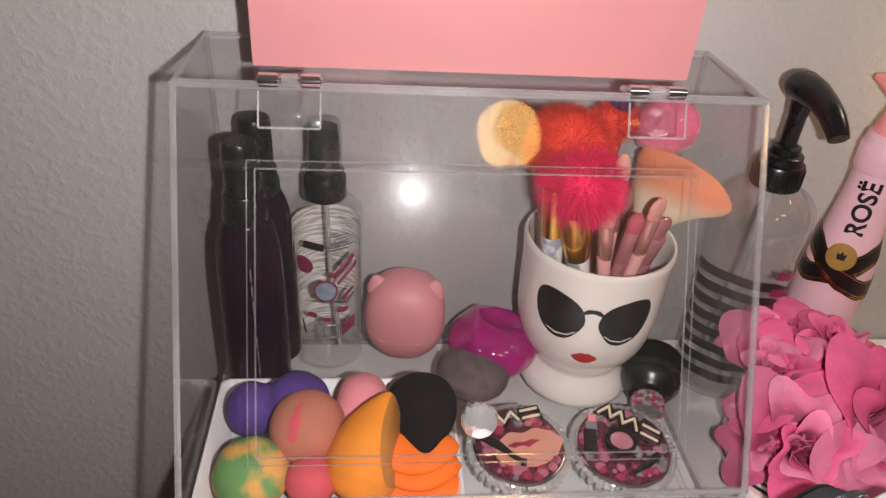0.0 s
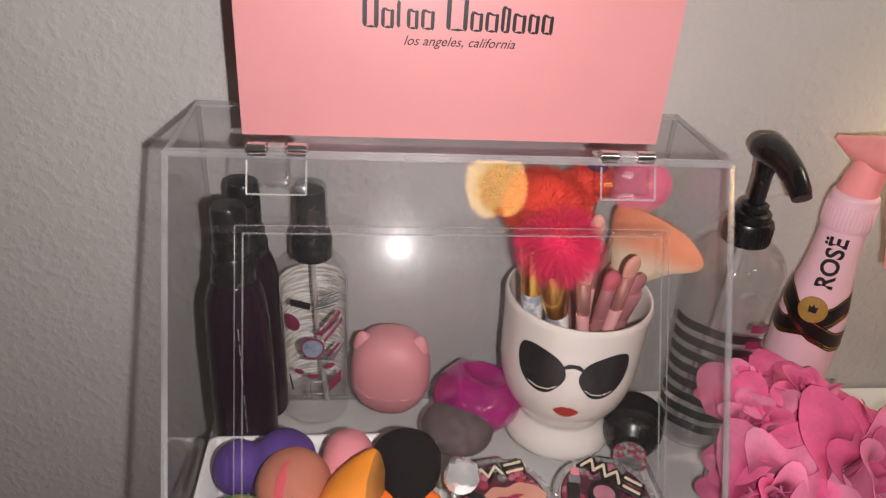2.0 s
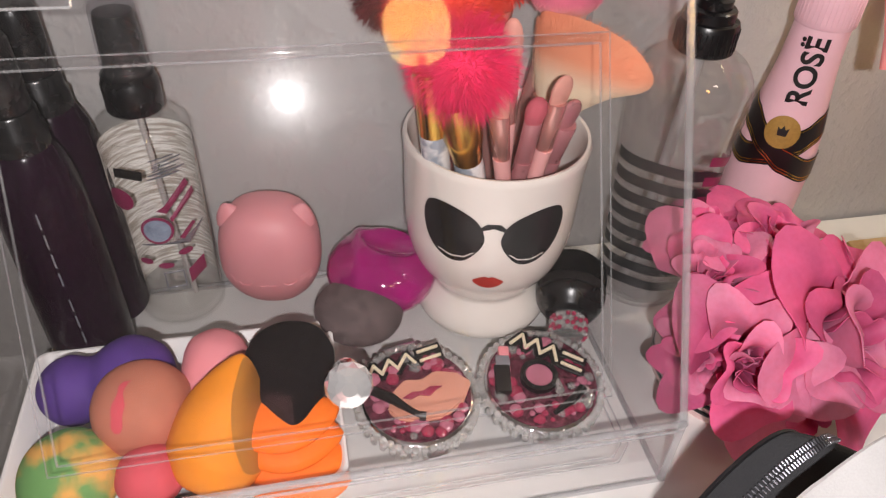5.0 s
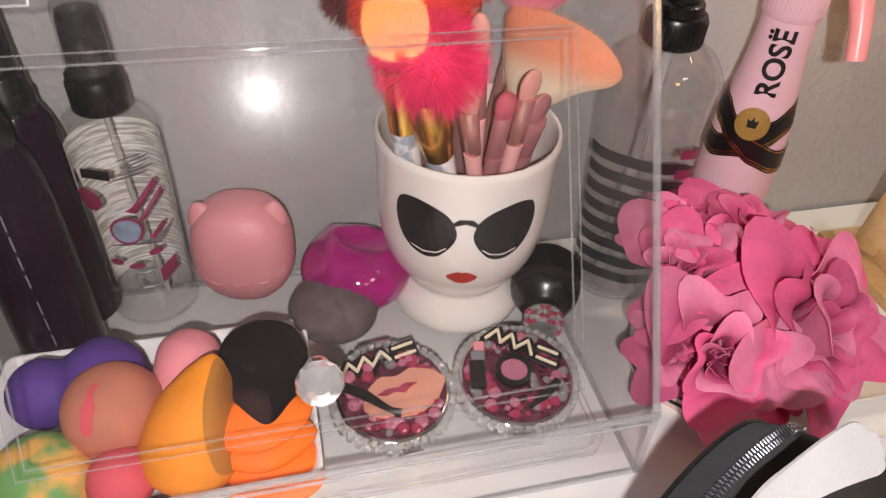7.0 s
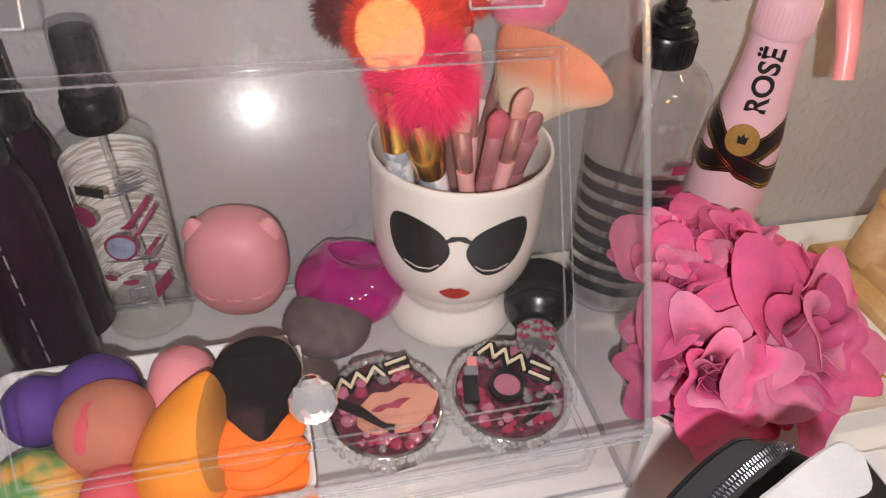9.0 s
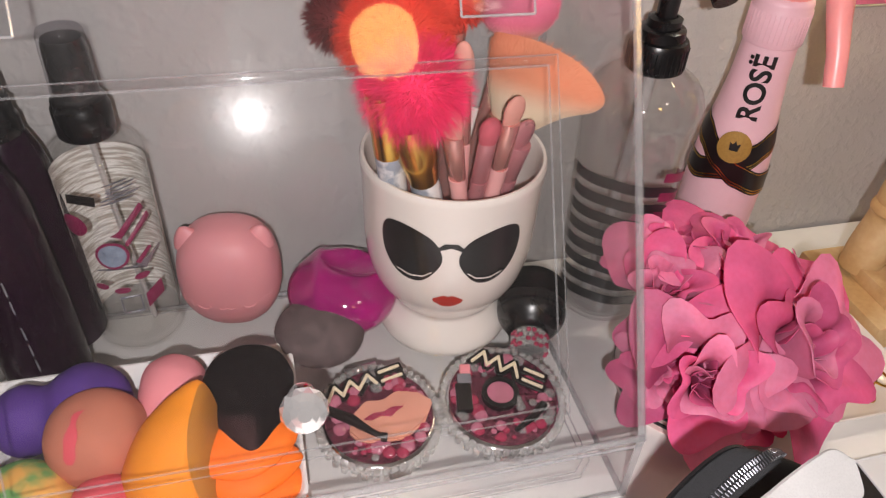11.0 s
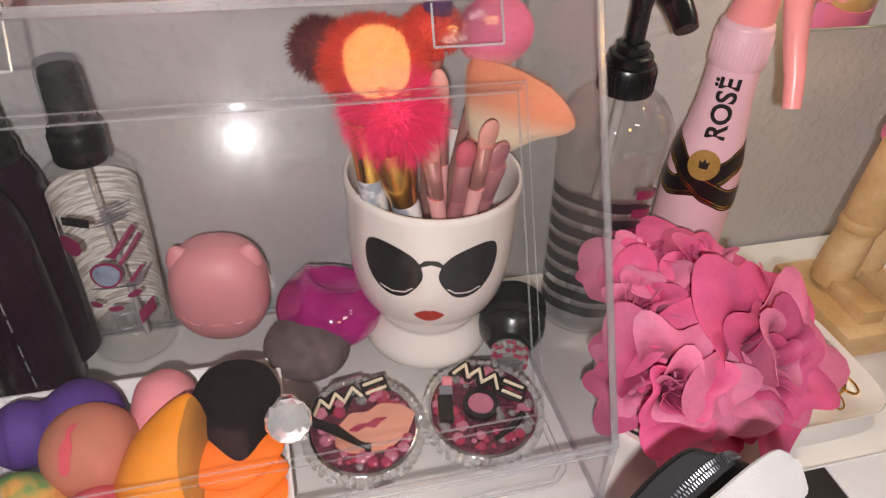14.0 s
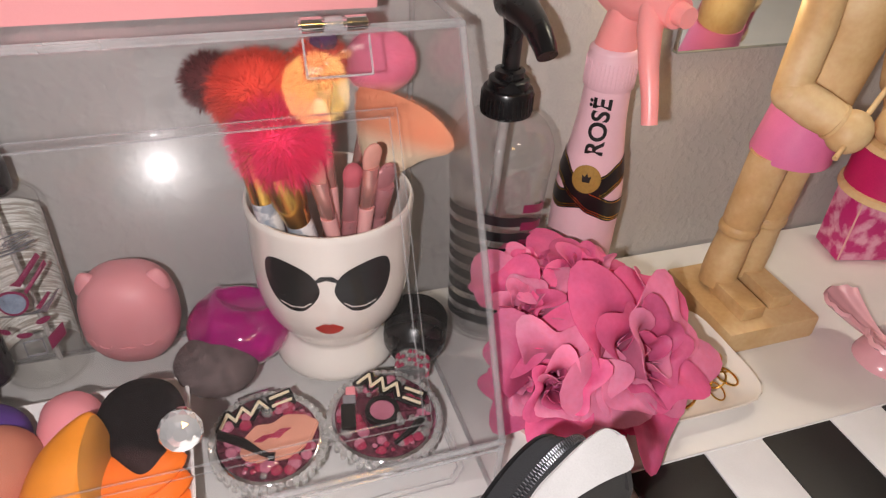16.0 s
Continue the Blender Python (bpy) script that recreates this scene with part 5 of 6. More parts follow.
for k in range(6):
    z = 0.036 + 0.0135 * k
    lo_ = [(-34, z + 0.007), (0, z + 0.002), (40, z - 0.009)]
    part("stripe", band(lo_, [(a, q + 0.0062) for a, q in lo_], pr, 42, 0.0003), LABELPINK, pump, "berry printed stripe on the side")
part("dip_tube", tube([(0, 0, 0.17), (-0.002, 0.001, 0.10), (-0.012, -0.004, 0.012)], 0.0032, 10), TUBE, pump, "clear dip tube")
collar = part("collar", lathe([(0.0148, 0.165), (0.0160, 0.166), (0.0160, 0.1795), (0.0150, 0.1815), (0.0128, 0.182), (0.0124, 0.187), (0.0112, 0.188), (0, 0.188)], 44), BLACKPL, pump, "ribbed black collar")
rib_ = finish(box(0.0007, 0.0007, 0.0115, 0.0002, (0, 0, 0.1672), 1), "rib", BLACKPL, False)
for i in range(36):
    a = 2 * math.pi * i / 36
    part("rib", rib_, None, collar, m=Matrix.Translation((0.01605 * math.cos(a), 0.01605 * math.sin(a), 0)) @ Matrix.Rotation(a, 4, "Z"))
part("ring", lathe([(0.0065, 0.187), (0.0092, 0.188), (0.0092, 0.1925), (0.006, 0.1935)], 36), BLACKPL, pump)
part("stem", tube([(0, 0, 0.186), (0, 0, 0.212), (-0.0004, -0.001, 0.226)], [0.0054, 0.0056, 0.0078], 20), BLACKPL, pump)
# head: a broad flattened dome that narrows into the down-turned spout
hd = tube([(-0.0035, 0.0125, 0.2285), (-0.0028, 0.0085, 0.2305), (-0.0022, 0.001, 0.2316), (-0.0018, -0.011, 0.2312), (-0.0014, -0.024, 0.2290), (-0.0012, -0.034, 0.2255), (-0.0010, -0.0425, 0.2205), (-0.0010, -0.0465, 0.2170)], [0.0045, 0.0092, 0.0118, 0.0108, 0.0086, 0.0072, 0.0064, 0.0058], 24)
for v in hd.verts:
    v.co.z = 0.2290 + (v.co.z - 0.2290) * (0.78 if v.co.y > -0.03 else 1.0)
part("pump_head", hd, BLACKPL, pump, "curved black pump head")

# ---- sprayer shaped like a wine bottle ----
rose = thing("trigger_bottle", (0.3105, 0.5100, 0), "pale pink bottle-shaped sprayer with black sash and gold medal", "spray bottle")
rp = curve_profile([(0.0, 0.0), (0.0215, 0.0), (0.0230, 0.004), (0.0236, 0.05), (0.0236, 0.092), (0.0222, 0.115), (0.0185, 0.138), (0.0160, 0.158), (0.0150, 0.176), (0.0150, 0.184)], 5)
part("body", lathe(rp, 56), ROSELABEL, rose)
rr_ = radius_at(rp)
cap = lathe([(0.0156, 0.1805), (0.0163, 0.1815), (0.0160, 0.2000), (0.0153, 0.2015), (0.0156, 0.2030), (0.0150, 0.2050), (0.013, 0.207), (0, 0.207)], 56)
part("cap", cap, ROSELABEL, rose, "ribbed pink screw cap")
for i in range(40):
    a = 2 * math.pi * i / 40
    if i == 0:
        bmr = box(0.0006, 0.0006, 0.016, 0.0002, (0, 0, 0.183), 1)
        rib = finish(bmr, "rib", ROSELABEL, False)
    part("rib", rib, None, rose, m=Matrix.Translation((0.01610 * math.cos(a), 0.01610 * math.sin(a), 0)) @ Matrix.Rotation(a, 4, "Z"))
RF = -36
SASH_A = [(-95, 0.096), (-50, 0.094), (-10, 0.100), (25, 0.108), (55, 0.115), (90, 0.120)], [(-95, 0.110), (-50, 0.109), (-10, 0.116), (25, 0.125), (55, 0.132), (90, 0.137)]
SASH_B = [(-90, 0.120), (-55, 0.115), (-20, 0.105), (10, 0.097), (50, 0.090), (95, 0.088)], [(-90, 0.137), (-55, 0.132), (-20, 0.122), (10, 0.113), (50, 0.106), (95, 0.105)]
for n_, (lo_, hi_) in enumerate((SASH_A, SASH_B)):
    part("sash", band(lo_, hi_, rr_, RF, 0.0004 + 0.0004 * n_), BLACKBAND, rose, "black crossing sash")
    for d_ in (0.0012, 0.0030):
        part("gold_line", band([(a, z + d_) for a, z in lo_], [(a, z + d_ + 0.0006) for a, z in lo_], rr_, RF, 0.0006 + 0.0004 * n_), GOLD, rose, "thin gold line")
    part("gold_line", band([(a, z - 0.0016) for a, z in hi_], [(a, z - 0.001) for a, z in hi_], rr_, RF, 0.0006 + 0.0004 * n_), GOLD, rose, "thin gold line")
MZ = 0.1225
medal = part("medal", wrap(oval(-3, MZ, 25, 0.0098, 28), rr_, RF, 0.0016, None, 4), MEDAL, rose, "round gold medal with crown relief")
part("crown", wrap([(-9, MZ - 0.002), (3, MZ - 0.002), (5, MZ + 0.003), (1, MZ + 0.001), (-3, MZ + 0.0045), (-7, MZ + 0.001), (-11, MZ + 0.003)], rr_, RF, 0.0021, None, 3), INK, medal, "small dark crown")
# lettering bent round the neck, running up it
cu = bpy.data.curves.new("lettering", "FONT")
cu.body, cu.size, cu.align_x, cu.align_y, cu.offset = "ROS\u00cb", 0.0162, "CENTER", "CENTER", 0.00045
tmp = bpy.data.objects.new("tmp_text", cu)
me = bpy.data.meshes.new_from_object(tmp)
bpy.data.objects.remove(tmp)
for v in me.vertices:
    z = 0.1575 + v.co.x
    r = rr_(z) + 0.0006
    a = radians(RF + 2) - v.co.y / r
    v.co = (r * math.sin(a), -r * math.cos(a), z)
me.materials.clear()
me.materials.append(INK)
lt = new("lettering", me)
lt.parent = rose
tagged(lt, "bold black word running up the neck")
# trigger head
o = Vector((0.3105, 0.5100, 0))
P = lambda x, y, z: Vector((x, y, z)) - o
head = tube([P(0.2985, 0.531, 0.2370), P(0.3035, 0.523, 0.2350), P(0.3075, 0.512, 0.2345), P(0.3120, 0.494, 0.2385), P(0.3150, 0.476, 0.2405), P(0.3165, 0.464, 0.2400)], [0.002, 0.0062, 0.0105, 0.0122, 0.0118, 0.0092], 20)
part("spray_head", head, CORAL, rose, "coral pink sprayer head")
part("neck", tube([P(0.3105, 0.510, 0.204), P(0.3108, 0.508, 0.216), P(0.3095, 0.503, 0.235)], [0.0136, 0.0122, 0.0098], 20), CORAL, rose, "coral pink neck")
part("nozzle", tube([P(0.3165, 0.465, 0.2400), P(0.3175, 0.456, 0.2395)], [0.0066, 0.0060], 16), CORAL, rose)
lev = tube([P(0.3095, 0.478, 0.2385), P(0.3040, 0.469, 0.228), P(0.3010, 0.459, 0.213), P(0.3000, 0.450, 0.198), P(0.2995, 0.4445, 0.1845)], [0.0078, 0.0070, 0.0058, 0.0050, 0.0047], 14)
part("trigger", lev, CORAL, rose, "coral pink trigger lever")

# ---- silk roses in a pot ----
FC = Vector((0.2620, 0.4230, 0.0))
flowers = thing("flower_pot", FC, "bouquet of pink silk roses in a small striped blush pot", "flower pot")
part("pot", lathe([(0, 0.002), (0.044, 0.0), (0.0455, 0.003), (0.0455, 0.026), (0.0435, 0.0275), (0.041, 0.026), (0.041, 0.02), (0, 0.02)], 56), POT, flowers, "blush pink round pot")
for z in (0.006, 0.012):
    part("stripe", lathe([(0.0457, z), (0.0459, z + 0.0004), (0.0459, z + 0.0026), (0.0457, z + 0.003)], 56), BLACKVINYL, flowers, "black painted stripe")
part("glitter_foam", lathe([(0.040, 0.018), (0.040, 0.029), (0.03, 0.032), (0, 0.034)], 40), GLITTER, flowers, "dark glittering foam in the pot")


# layers of a silk rose: root radius, rim radius, height, half angle, roll of the rim, wave, count
LAYERS = ((0.03, 0.11, 0.62, 90, 0.00, 0.03, 3), (0.06, 0.22, 0.72, 78, 0.15, 0.06, 3), (0.09, 0.36, 0.74, 68, 0.50, 0.09, 4), (0.12, 0.54, 0.68, 60, 0.90, 0.12, 4), (0.14, 0.76, 0.52, 54, 1.10, 0.13, 5), (0.15, 0.95, 0.26, 50, 1.00, 0.13, 4))


def petal_mesh(layer, seed):
    """A broad silk petal that wraps the rose's axis, one edge inside its neighbour, with a rolled, wavy rim."""
    r0, r1, high, half, roll, wave, _ = LAYERS[layer]
    rn = random.Random(900 + seed)
    ph, notch, crease = rn.uniform(0, 6.28), rn.uniform(-0.5, 0.5), rn.uniform(-0.4, 0.4)
    bm = bmesh.new()
    nu, nv = 18, 16
    grid = []
    for b in range(nv + 1):
        row = []
        for a in range(nu + 1):
            u = 2 * a / nu - 1
            v = b / nv * (1 - 0.44 * abs(u) ** 2.3 - 0.035 * math.exp(-((u - notch) * 4) ** 2) + 0.02 * math.sin(4 * u + ph))
            phi = radians(half) * u * (0.55 + 0.45 * math.sin(math.pi * 0.5 * min(1, v / 0.6)))
            curl = max(0.0, v - 0.62)
            r = r0 + (r1 - r0) * v ** 0.85 + 0.05 * u * (0.4 + v) + roll * curl ** 2 * 1.5
            r += wave * v * v * math.sin(3.2 * u * 1.7 + ph) + 0.25 * wave * v ** 3 * math.sin(7 * u + 2 * ph) - 0.02 * v * math.exp(-((u - crease) * 5) ** 2)
            z = high * math.sin(v * 1.35) / math.sin(1.35) - roll * curl ** 2 * 0.9 + 0.5 * wave * v * v * math.cos(4.1 * u + ph)
            row.append(bm.verts.new((r * math.sin(phi), -r * math.cos(phi), z)))
        grid.append(row)
    for p, q in zip(grid, grid[1:]):
        for a in range(nu):
            bm.faces.new((p[a], p[a + 1], q[a + 1], q[a]))
    bmesh.ops.remove_doubles(bm, verts=bm.verts[:], dist=0.001)
    bmesh.ops.solidify(bm, geom=bm.faces[:], thickness=0.008)
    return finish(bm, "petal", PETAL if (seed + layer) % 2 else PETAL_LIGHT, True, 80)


PETALS = [[petal_mesh(k, 10 * k + j) for j in range(4)] for k in range(6)]


def silk_rose(centre, way, size, seed, layers):
    """Petals round a bud; way is the direction in which the flower opens."""
    rn = random.Random(seed)
    way = Vector(way).normalized()
    base = aim(Vector(centre) - FC - way * size * 0.35, way, rn.uniform(0, 360))
    bud = part("rose", blob(0.10 * size, (0, 0, 0.22 * size), (0.9, 0.9, 2.2), 0.15, 60, 3), PETAL, flowers, "pink silk rose bud", base)
    for k in range(layers):
        off = rn.uniform(0, 360)
        count = LAYERS[k][6]
        for i in range(count):
            a = off + 360 * i / count + rn.uniform(-10, 10)
            s = size * rn.uniform(0.92, 1.12)
            me = PETALS[k][rn.randrange(4)]
            m = Matrix.Rotation(radians(a), 4, "Z") @ Matrix.Rotation(radians(rn.uniform(-7, 5)), 4, "X") @ Matrix.Rotation(radians(rn.uniform(-6, 6)), 4, "Y") @ Matrix.Diagonal((s, s, s * rn.uniform(0.92, 1.12), 1))
            wm = Matrix.Translation(FC) @ base @ m
            low = [wm @ v.co for v in list(me.vertices)[::5]]
            if min(v.x for v in low) < X1 + 0.002 or min(v.z for v in low) < 0.012:
                continue
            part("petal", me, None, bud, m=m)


silk_rose((0.2310, 0.3840, 0.058), (-0.28, -0.72, 0.62), 0.0520, 21, 5)
silk_rose((0.2800, 0.3840, 0.064), (0.28, -0.62, 0.73), 0.0600, 27, 5)
silk_rose((0.2280, 0.4280, 0.078), (-0.20, -0.35, 0.90), 0.0420, 23, 5)
silk_rose((0.2430, 0.4540, 0.078), (-0.08, 0.10, 0.98), 0.0380, 24, 5)
silk_rose((0.2720, 0.4400, 0.082), (0.08, -0.05, 0.99), 0.0420, 25, 5)
silk_rose((0.3000, 0.4250, 0.066), (0.60, 0.05, 0.79), 0.0440, 26, 5)
silk_rose((0.2660, 0.3780, 0.042), (0.08, -0.92, 0.36), 0.0400, 29, 5)
silk_rose((0.2240, 0.4060, 0.046), (-0.60, -0.60, 0.50), 0.0340, 31, 5)

# ---- ring dish ----
dish = thing("ring_dish", (0.343, 0.4205, 0), "white ceramic dish holding gold rings and chains", "dish")
db = bmesh.new()
loops = []
for z, s in ((0.0, 0.72), (0.003, 0.86), (0.012, 1.0), (0.0132, 0.99), (0.0125, 0.965), (0.0055, 0.84), (0.0042, 0.5)):
    loop = []
    for i in range(48):
        a = 2 * math.pi * i / 48
        k = (abs(math.cos(a)) ** 5 + abs(math.sin(a)) ** 5) ** (-1 / 5)
        loop.append(db.verts.new((0.051 * s * k * math.cos(a), 0.050 * s * k * math.sin(a), z)))
    loops.append(loop)
for a, b in zip(loops, loops[1:]):
    for i in range(48):
        db.faces.new((a[i], a[(i + 1) % 48], b[(i + 1) % 48], b[i]))
db.faces.new(loops[0][::-1])
db.faces.new(loops[-1])
part("body", db, CERAMIC, dish, angle=60)
rn = random.Random(3)
for i in range(24):
    R_ = rn.uniform(0.0055, 0.0092)
    w = rn.uniform(0.0005, 0.0011)
    ringm = tube([(R_ * math.cos(2 * math.pi * k / 28), R_ * math.sin(2 * math.pi * k / 28), 0) for k in range(29)], w, 8, caps=False)
    tagged(part("ring", ringm, GOLD, m=Matrix.Translation((0.353 + rn.uniform(-0.02, 0.024), 0.408 + rn.uniform(-0.022, 0.03), 0.0062 + 0.0004 * i)) @ Euler((rn.uniform(-0.7, 0.7), rn.uniform(-0.7, 0.7), rn.uniform(0, 6))).to_matrix().to_4x4()), "thin gold ring heaped in the white dish", "ring", "gold rings in the dish")

# ---- wooden drummer figure, one mesh ----
fig = bmesh.new()
join(fig, box(0.080, 0.082, 0.020, 0.003, (0.0, 0.0, 0.0)))
for dx, dy in ((-0.014, 0.0), (0.016, 0.006)):
    join(fig, box(0.019, 0.040, 0.011, 0.0012, (dx, dy - 0.010, 0.020)))
    join(fig, lathe(curve_profile([(0.0135, 0.0), (0.0138, 0.02), (0.0128, 0.042), (0.0142, 0.046), (0.0142, 0.050), (0.0128, 0.053), (0.0138, 0.058), (0.0142, 0.108)], 4) + [(0, 0.108)], 28), Matrix.Translation((dx, dy + 0.014, 0.024)))
join(fig, lathe([(0.0, 0.129), (0.0270, 0.129), (0.0276, 0.131), (0.0262, 0.143), (0.0240, 0.166), (0, 0.166)], 40), Matrix.Translation((0.002, 0.014, 0)), 1)
join(fig, lathe(curve_profile([(0.0228, 0.162), (0.0240, 0.19), (0.0265, 0.225), (0.0255, 0.248), (0.016, 0.258), (0.0, 0.260)], 4), 36), Matrix.Translation((0.002, 0.014, 0)))
for s in (-1, 1):
    join(fig, tube([(s * 0.034 + 0.002, 0.010, 0.246), (s * 0.039 + 0.002, 0.002, 0.222), (s * 0.044, -0.006, 0.188)], [0.0122, 0.0122, 0.0112], 20))
    join(fig, blob(0.0116, (s * 0.044, -0.007, 0.187), sub=3))
    join(fig, tube([(s * 0.044, -0.007, 0.187), (s * 0.036, -0.022, 0.182), (s * 0.026, -0.032, 0.177)], [0.0112, 0.0118, 0.0108], 20))
    join(fig, tube([(s * 0.0275, -0.0308, 0.1776), (s * 0.0260, -0.0320, 0.1768)], 0.0116, 20))
    join(fig, blob(0.0135, (s * 0.020, -0.038, 0.173), sub=3))
    join(fig, tube([(s * 0.020 - 0.016, -0.050, 0.163), (s * 0.020 + 0.034, -0.024, 0.197)], 0.0018, 10))
join(fig, lathe([(0, 0.0), (0.029, 0.0), (0.030, 0.001), (0.030, 0.034), (0, 0.034)], 40), Matrix.Translation((0.040, -0.040, 0.124)), 2)
for z in (0.124, 0.155):
    join(fig, lathe([(0.0302, 0), (0.0318, 0.001), (0.0318, 0.005), (0.0302, 0.006), (0, 0.006)], 40), Matrix.Translation((0.040, -0.040, z)))
join(fig, blob(0.026, (0.002, 0.014, 0.285), sub=4))
for v in fig.verts:
    if v.co.z > 0.034:
        v.co.x += 0.13 * (v.co.z - 0.034)
        v.co.y += 0.02 * (v.co.z - 0.034)
tagged(part("drummer_figurine", fig, [WOOD, FELT, DRUM], m=Matrix.Translation((0.4345, 0.4645, 0)), angle=45), "pale wooden drummer figurine with pink skirt and magenta drum", "figurine")

# butterfly dish and patterned carton further along
bf = thing("butterfly_dish", Matrix.Translation((0.512, 0.388, 0)) @ Matrix.Rotation(radians(-12), 4, "Z"), "pale pink glazed butterfly-shaped trinket dish", "dish")
for s in (-1, 1):
    for front in (0, 1):
        wing = bmesh.new()
        gridw = []
        for b in range(15):
            v = b / 14
            row = []
            for a in range(13):
                u = a / 12
                ang = radians((8 + 62 * v) if not front else (-8 - 58 * v))
                reach = (0.056 if not front else 0.048) * (0.75 + 0.25 * math.sin(math.pi * v)) * u
                row.append(wing.verts.new((s * reach * math.cos(ang), reach * math.sin(ang), 0.012 + 0.024 * u ** 1.6 + 0.0011 * math.cos(v * 30) * u)))
            gridw.append(row)
        for r0, r1 in zip(gridw, gridw[1:]):
            for a in range(12):
                wing.faces.new((r0[a], r0[a + 1], r1[a + 1], r1[a]))
        bmesh.ops.remove_doubles(wing, verts=wing.verts[:], dist=0.0002)
        bmesh.ops.recalc_face_normals(wing, faces=wing.faces[:])
        bmesh.ops.solidify(wing, geom=wing.faces[:], thickness=0.003)
        part("wing", wing, BUTTERFLY, bf, "ribbed glazed wing", angle=60)
part("foot", lathe([(0, 0), (0.024, 0), (0.022, 0.006), (0.010, 0.014), (0, 0.015)], 32), BUTTERFLY, bf)
pc = thing("patterned_carton", Matrix.Translation((0.603, 0.508, 0)) @ Matrix.Rotation(radians(-14), 4, "Z"), "upright carton printed magenta and pink", "carton")
part("carton", box(0.066, 0.036, 0.105, 0.001), PRINT, pc)
part("lid_flap", box(0.0655, 0.0355, 0.0012, 0.0003, (0, 0, 0.105)), PALEBOX, pc, "pale pink tucked flap")
for sx in (-0.0322, 0.0322):
    part("corner_strip", box(0.0016, 0.0008, 0.103, 0.0002, (sx, -0.0183, 0.001)), PALEBOX, pc, "pale printed edge")

# ---- striped bag flat on the table ----
bag = thing("striped_bag", (0, 0, 0), "flat black and white striped vinyl bag lying on the table", "bag")
x0 = 0.2710
for k in range(6):
    sw = 0.0545 if k % 2 == 0 else 0.0430
    part("stripe_panel", box(sw - 0.0004, 0.22, 0.0042, 0.0012, (x0 + sw / 2, 0.351 - 0.11, 0.0004)), BLACKVINYL if k % 2 == 0 else WHITEVINYL, bag, "black vinyl stripe" if k % 2 == 0 else "white vinyl stripe")
    x0 += sw
part("piping", tube([(0.2715, 0.3505, 0.0042), (0.5620, 0.3505, 0.0042)], 0.0009, 8), WHITEVINYL, bag)

# ---- open pouch with zip at the table's front ----
pouch = thing("zip_pouch", (0, 0, 0), "white pouch with black zip tape and silver teeth, open", "pouch")


def smooth_path(pts, n=12):
    out = []
    q = [pts[0]] + list(pts) + [pts[-1]]
    for i in range(1, len(q) - 2):
        for k in range(n):
            t = k / n
            out.append(Vector([0.5 * (2 * b + (c - a) * t + (2 * a - 5 * b + 4 * c - d) * t * t + (3 * b - a - 3 * c + d) * t ** 3) for a, b, c, d in zip(q[i - 1], q[i], q[i + 1], q[i + 2])]))
    out.append(Vector(pts[-1]))
    return out


arc = [(0.128, 0.268, 0.062), (0.140, 0.2775, 0.080), (0.150, 0.2835, 0.095), (0.1596, 0.2878, 0.108), (0.169, 0.2907, 0.119), (0.177, 0.2925, 0.126), (0.1845, 0.2934, 0.1295), (0.192, 0.2932, 0.1270), (0.198, 0.2920, 0.118), (0.202, 0.2905, 0.104)]
sp = smooth_path(arc)
across = Vector((0.76, -0.64, 0.05)).normalized()


def ribbon(lo, hi, lift, n=8, sag=0.0, upto=1.0):
    bm = bmesh.new()
    rows = [[bm.verts.new(p + across * (lo + (hi - lo) * j / n) + Vector((0, 0, lift - sag * (2 * j / n - 1) ** 2))) for j in range(n + 1)] for p in sp[:int(len(sp) * upto)]]
    for a, b in zip(rows, rows[1:]):
        for j in range(n):
            bm.faces.new((a[j], a[j + 1], b[j + 1], b[j]))
    bmesh.ops.recalc_face_normals(bm, faces=bm.faces[:])
    bmesh.ops.solidify(bm, geom=bm.faces[:], thickness=0.001)
    return bm


part("zip_tape", ribbon(-0.0115, 0.0115, 0.0, 8, 0.0015), ZIPTAPE, pouch, "black woven zip tape")
part("piping", ribbon(-0.0123, -0.0115, -0.0012, 4, 0.0004, 0.6), WHITEVINYL, pouch, "white vinyl edging")
tooth = finish(box(0.0007, 0.0021, 0.0013, 0.0002, (0, 0, -0.0003), 1), "zip_tooth", ZIPMETAL, False)
dense = smooth_path(arc, 9)
for i in range(4, len(dense) - 22):
    p = dense[i]
    d = (dense[i + 1] - dense[i]).normalized()
    up_ = d.cross(across).normalized()
    if up_.z < 0:
        up_ = -up_
    y_ = up_.cross(d)
    for s in (-1, 1):
        q = p + d * (0.0008 if s > 0 else 0)
        part("zip_tooth", tooth, None, pouch, m=Matrix.Translation(q + up_ * 0.0012 + y_ * 0.00115 * s) @ Matrix((d, y_, up_)).transposed().to_4x4())
wallb = bmesh.new()
rowsw = []
for p in sp:
    e = p - across * 0.0130
    g = p + across * 0.0130
    rowsw.append([wallb.verts.new((e.x, e.y, e.z - 0.001)), wallb.verts.new((e.x + 0.009, e.y - 0.012, e.z * 0.5)), wallb.verts.new((e.x + 0.022, e.y - 0.026, 0.0008)), wallb.verts.new((g.x + 0.008, g.y - 0.008, 0.0008)), wallb.verts.new((g.x, g.y, g.z * 0.5)), wallb.verts.new((g.x, g.y, g.z - 0.001))])
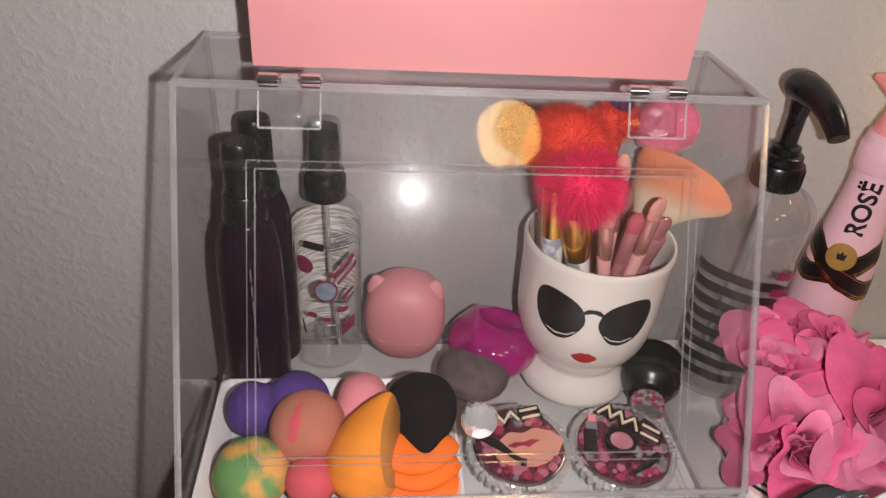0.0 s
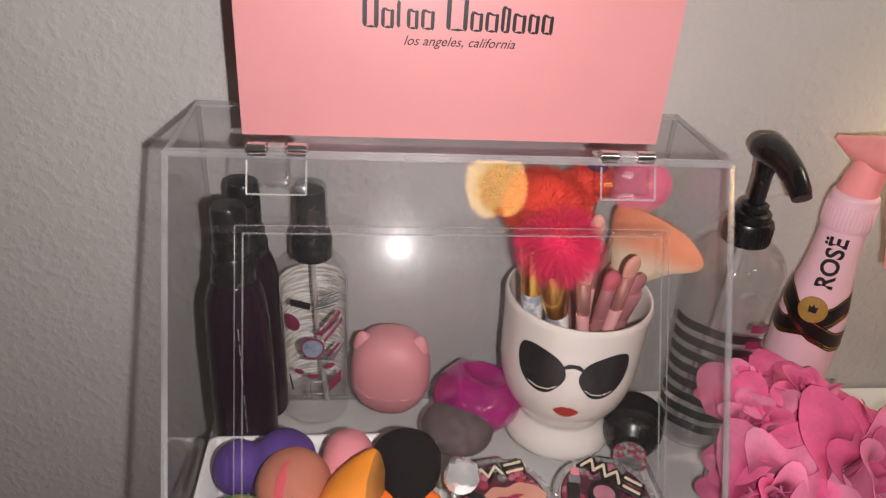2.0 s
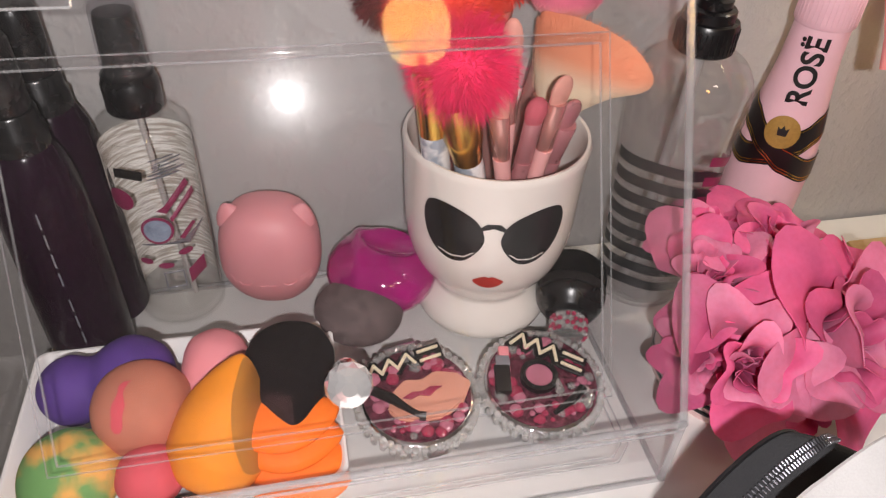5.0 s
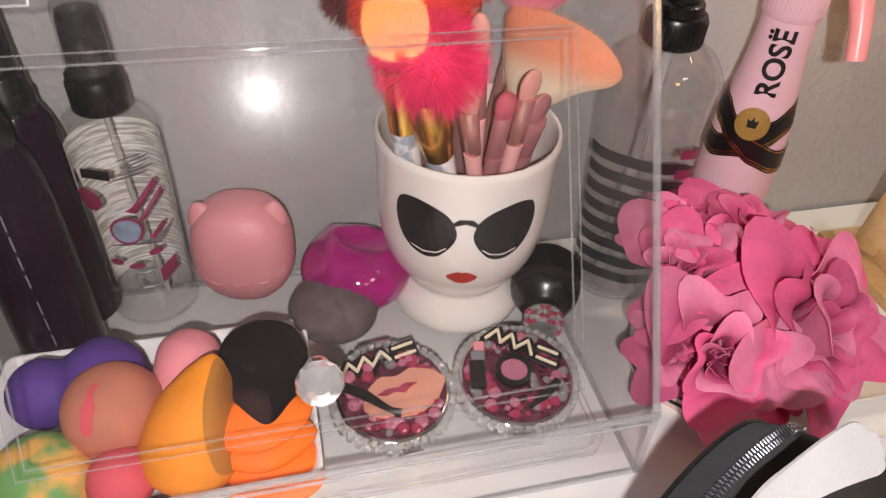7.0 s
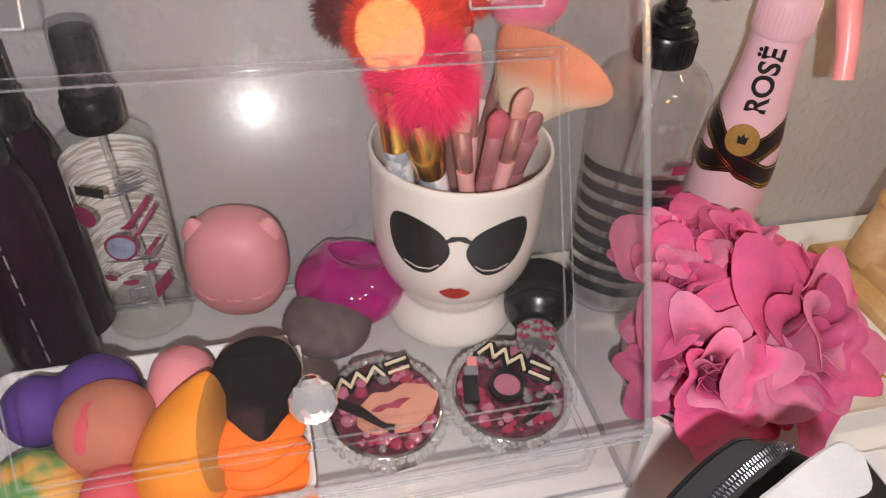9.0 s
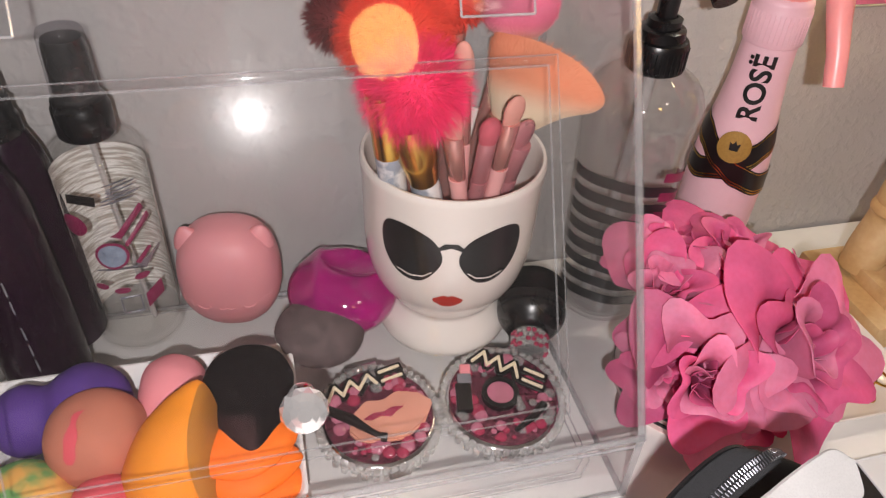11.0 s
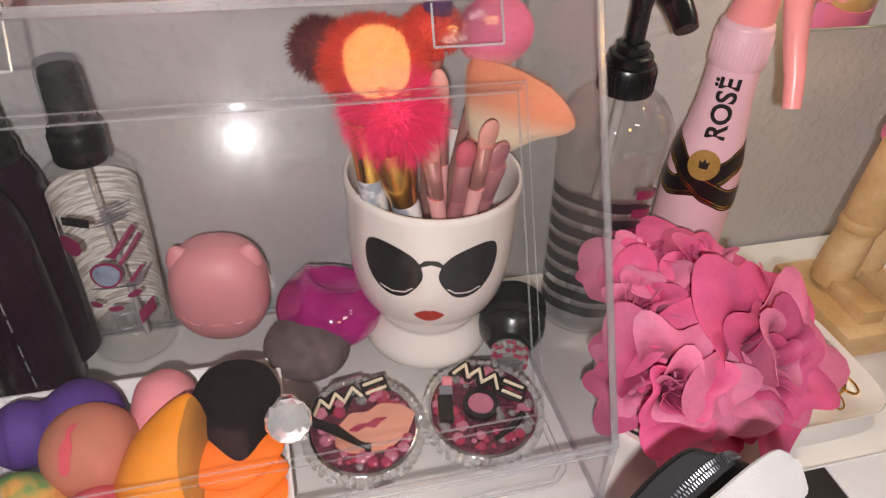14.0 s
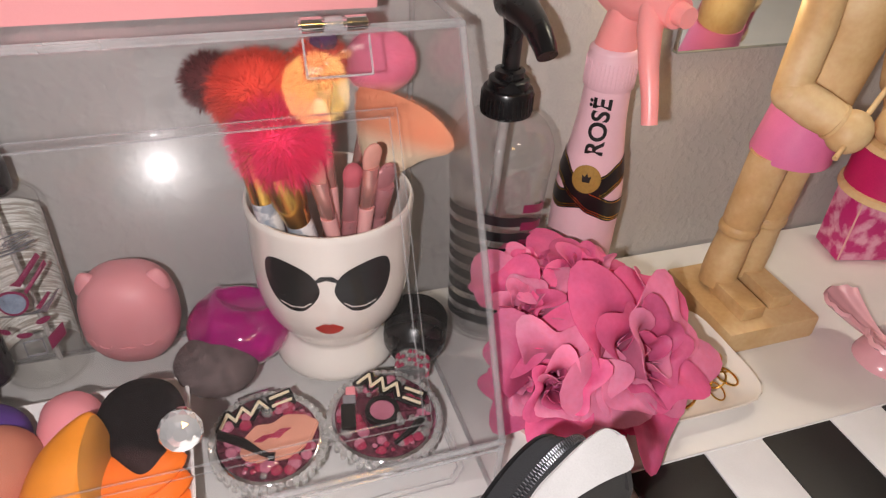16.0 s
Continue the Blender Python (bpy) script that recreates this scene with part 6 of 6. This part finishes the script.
for a, b in zip(rowsw, rowsw[1:]):
    for j in range(5):
        wallb.faces.new((a[j], a[j + 1], b[j + 1], b[j]))
bmesh.ops.recalc_face_normals(wallb, faces=wallb.faces[:])
bmesh.ops.solidify(wallb, geom=wallb.faces[:], thickness=0.0012)
part("pouch_wall", wallb, BLACKVINYL, pouch, "black vinyl wall")
flap = bmesh.new()
fs = smooth_path([Vector(v) for v in ((0.139, 0.258, 0.112), (0.158, 0.2690, 0.130), (0.170, 0.2710, 0.140), (0.181, 0.2720, 0.147), (0.1925, 0.2730, 0.150))], 8)
rowsf = []
for i, p in enumerate(fs):
    u = i / (len(fs) - 1)
    w = 0.0035 + 0.0062 * u
    if u > 0.86:
        w *= math.sqrt(max(0.05, 1 - ((u - 0.86) / 0.15) ** 2))
    s = Vector((0.30, -0.55, -0.55)).normalized()
    rowsf.append([flap.verts.new(p + s * w * (2 * j / 8 - 1) + Vector((0, 0.002, 0.002)) * (1 - (2 * j / 8 - 1) ** 2)) for j in range(9)])
for a, b in zip(rowsf, rowsf[1:]):
    for j in range(8):
        flap.faces.new((a[j], a[j + 1], b[j + 1], b[j]))
bmesh.ops.recalc_face_normals(flap, faces=flap.faces[:])
bmesh.ops.solidify(flap, geom=flap.faces[:], thickness=0.0012)
part("strap", flap, STRAPWHITE, pouch, "white vinyl strap end", angle=60)
part("lining", blob(0.011, (0.187, 0.256, 0.118), (0.9, 1.0, 1.3), 0.1, 60, 3), S_PINK, pouch, "pink lining")

# ---- pale pink carton at the table's front ----
cb = thing("pale_pink_carton", Matrix.Translation((-0.062, 0.245, 0.0005)) @ Matrix.Rotation(radians(12), 4, "Z"), "pale pink card carton with dark printed bars, before the case", "carton")
part("carton", box(0.10, 0.075, 0.10, 0.0012, (0, -0.0375, 0)), PALEBOX, cb)
for k in range(5):
    part("brand_mark", box(0.008, 0.0022, 0.0004, 0.0001, (-0.026 + 0.012 * k, -0.04 + 0.002 * (k % 2), 0.1)), PURPLEINK, cb, "dark mauve printed bar")
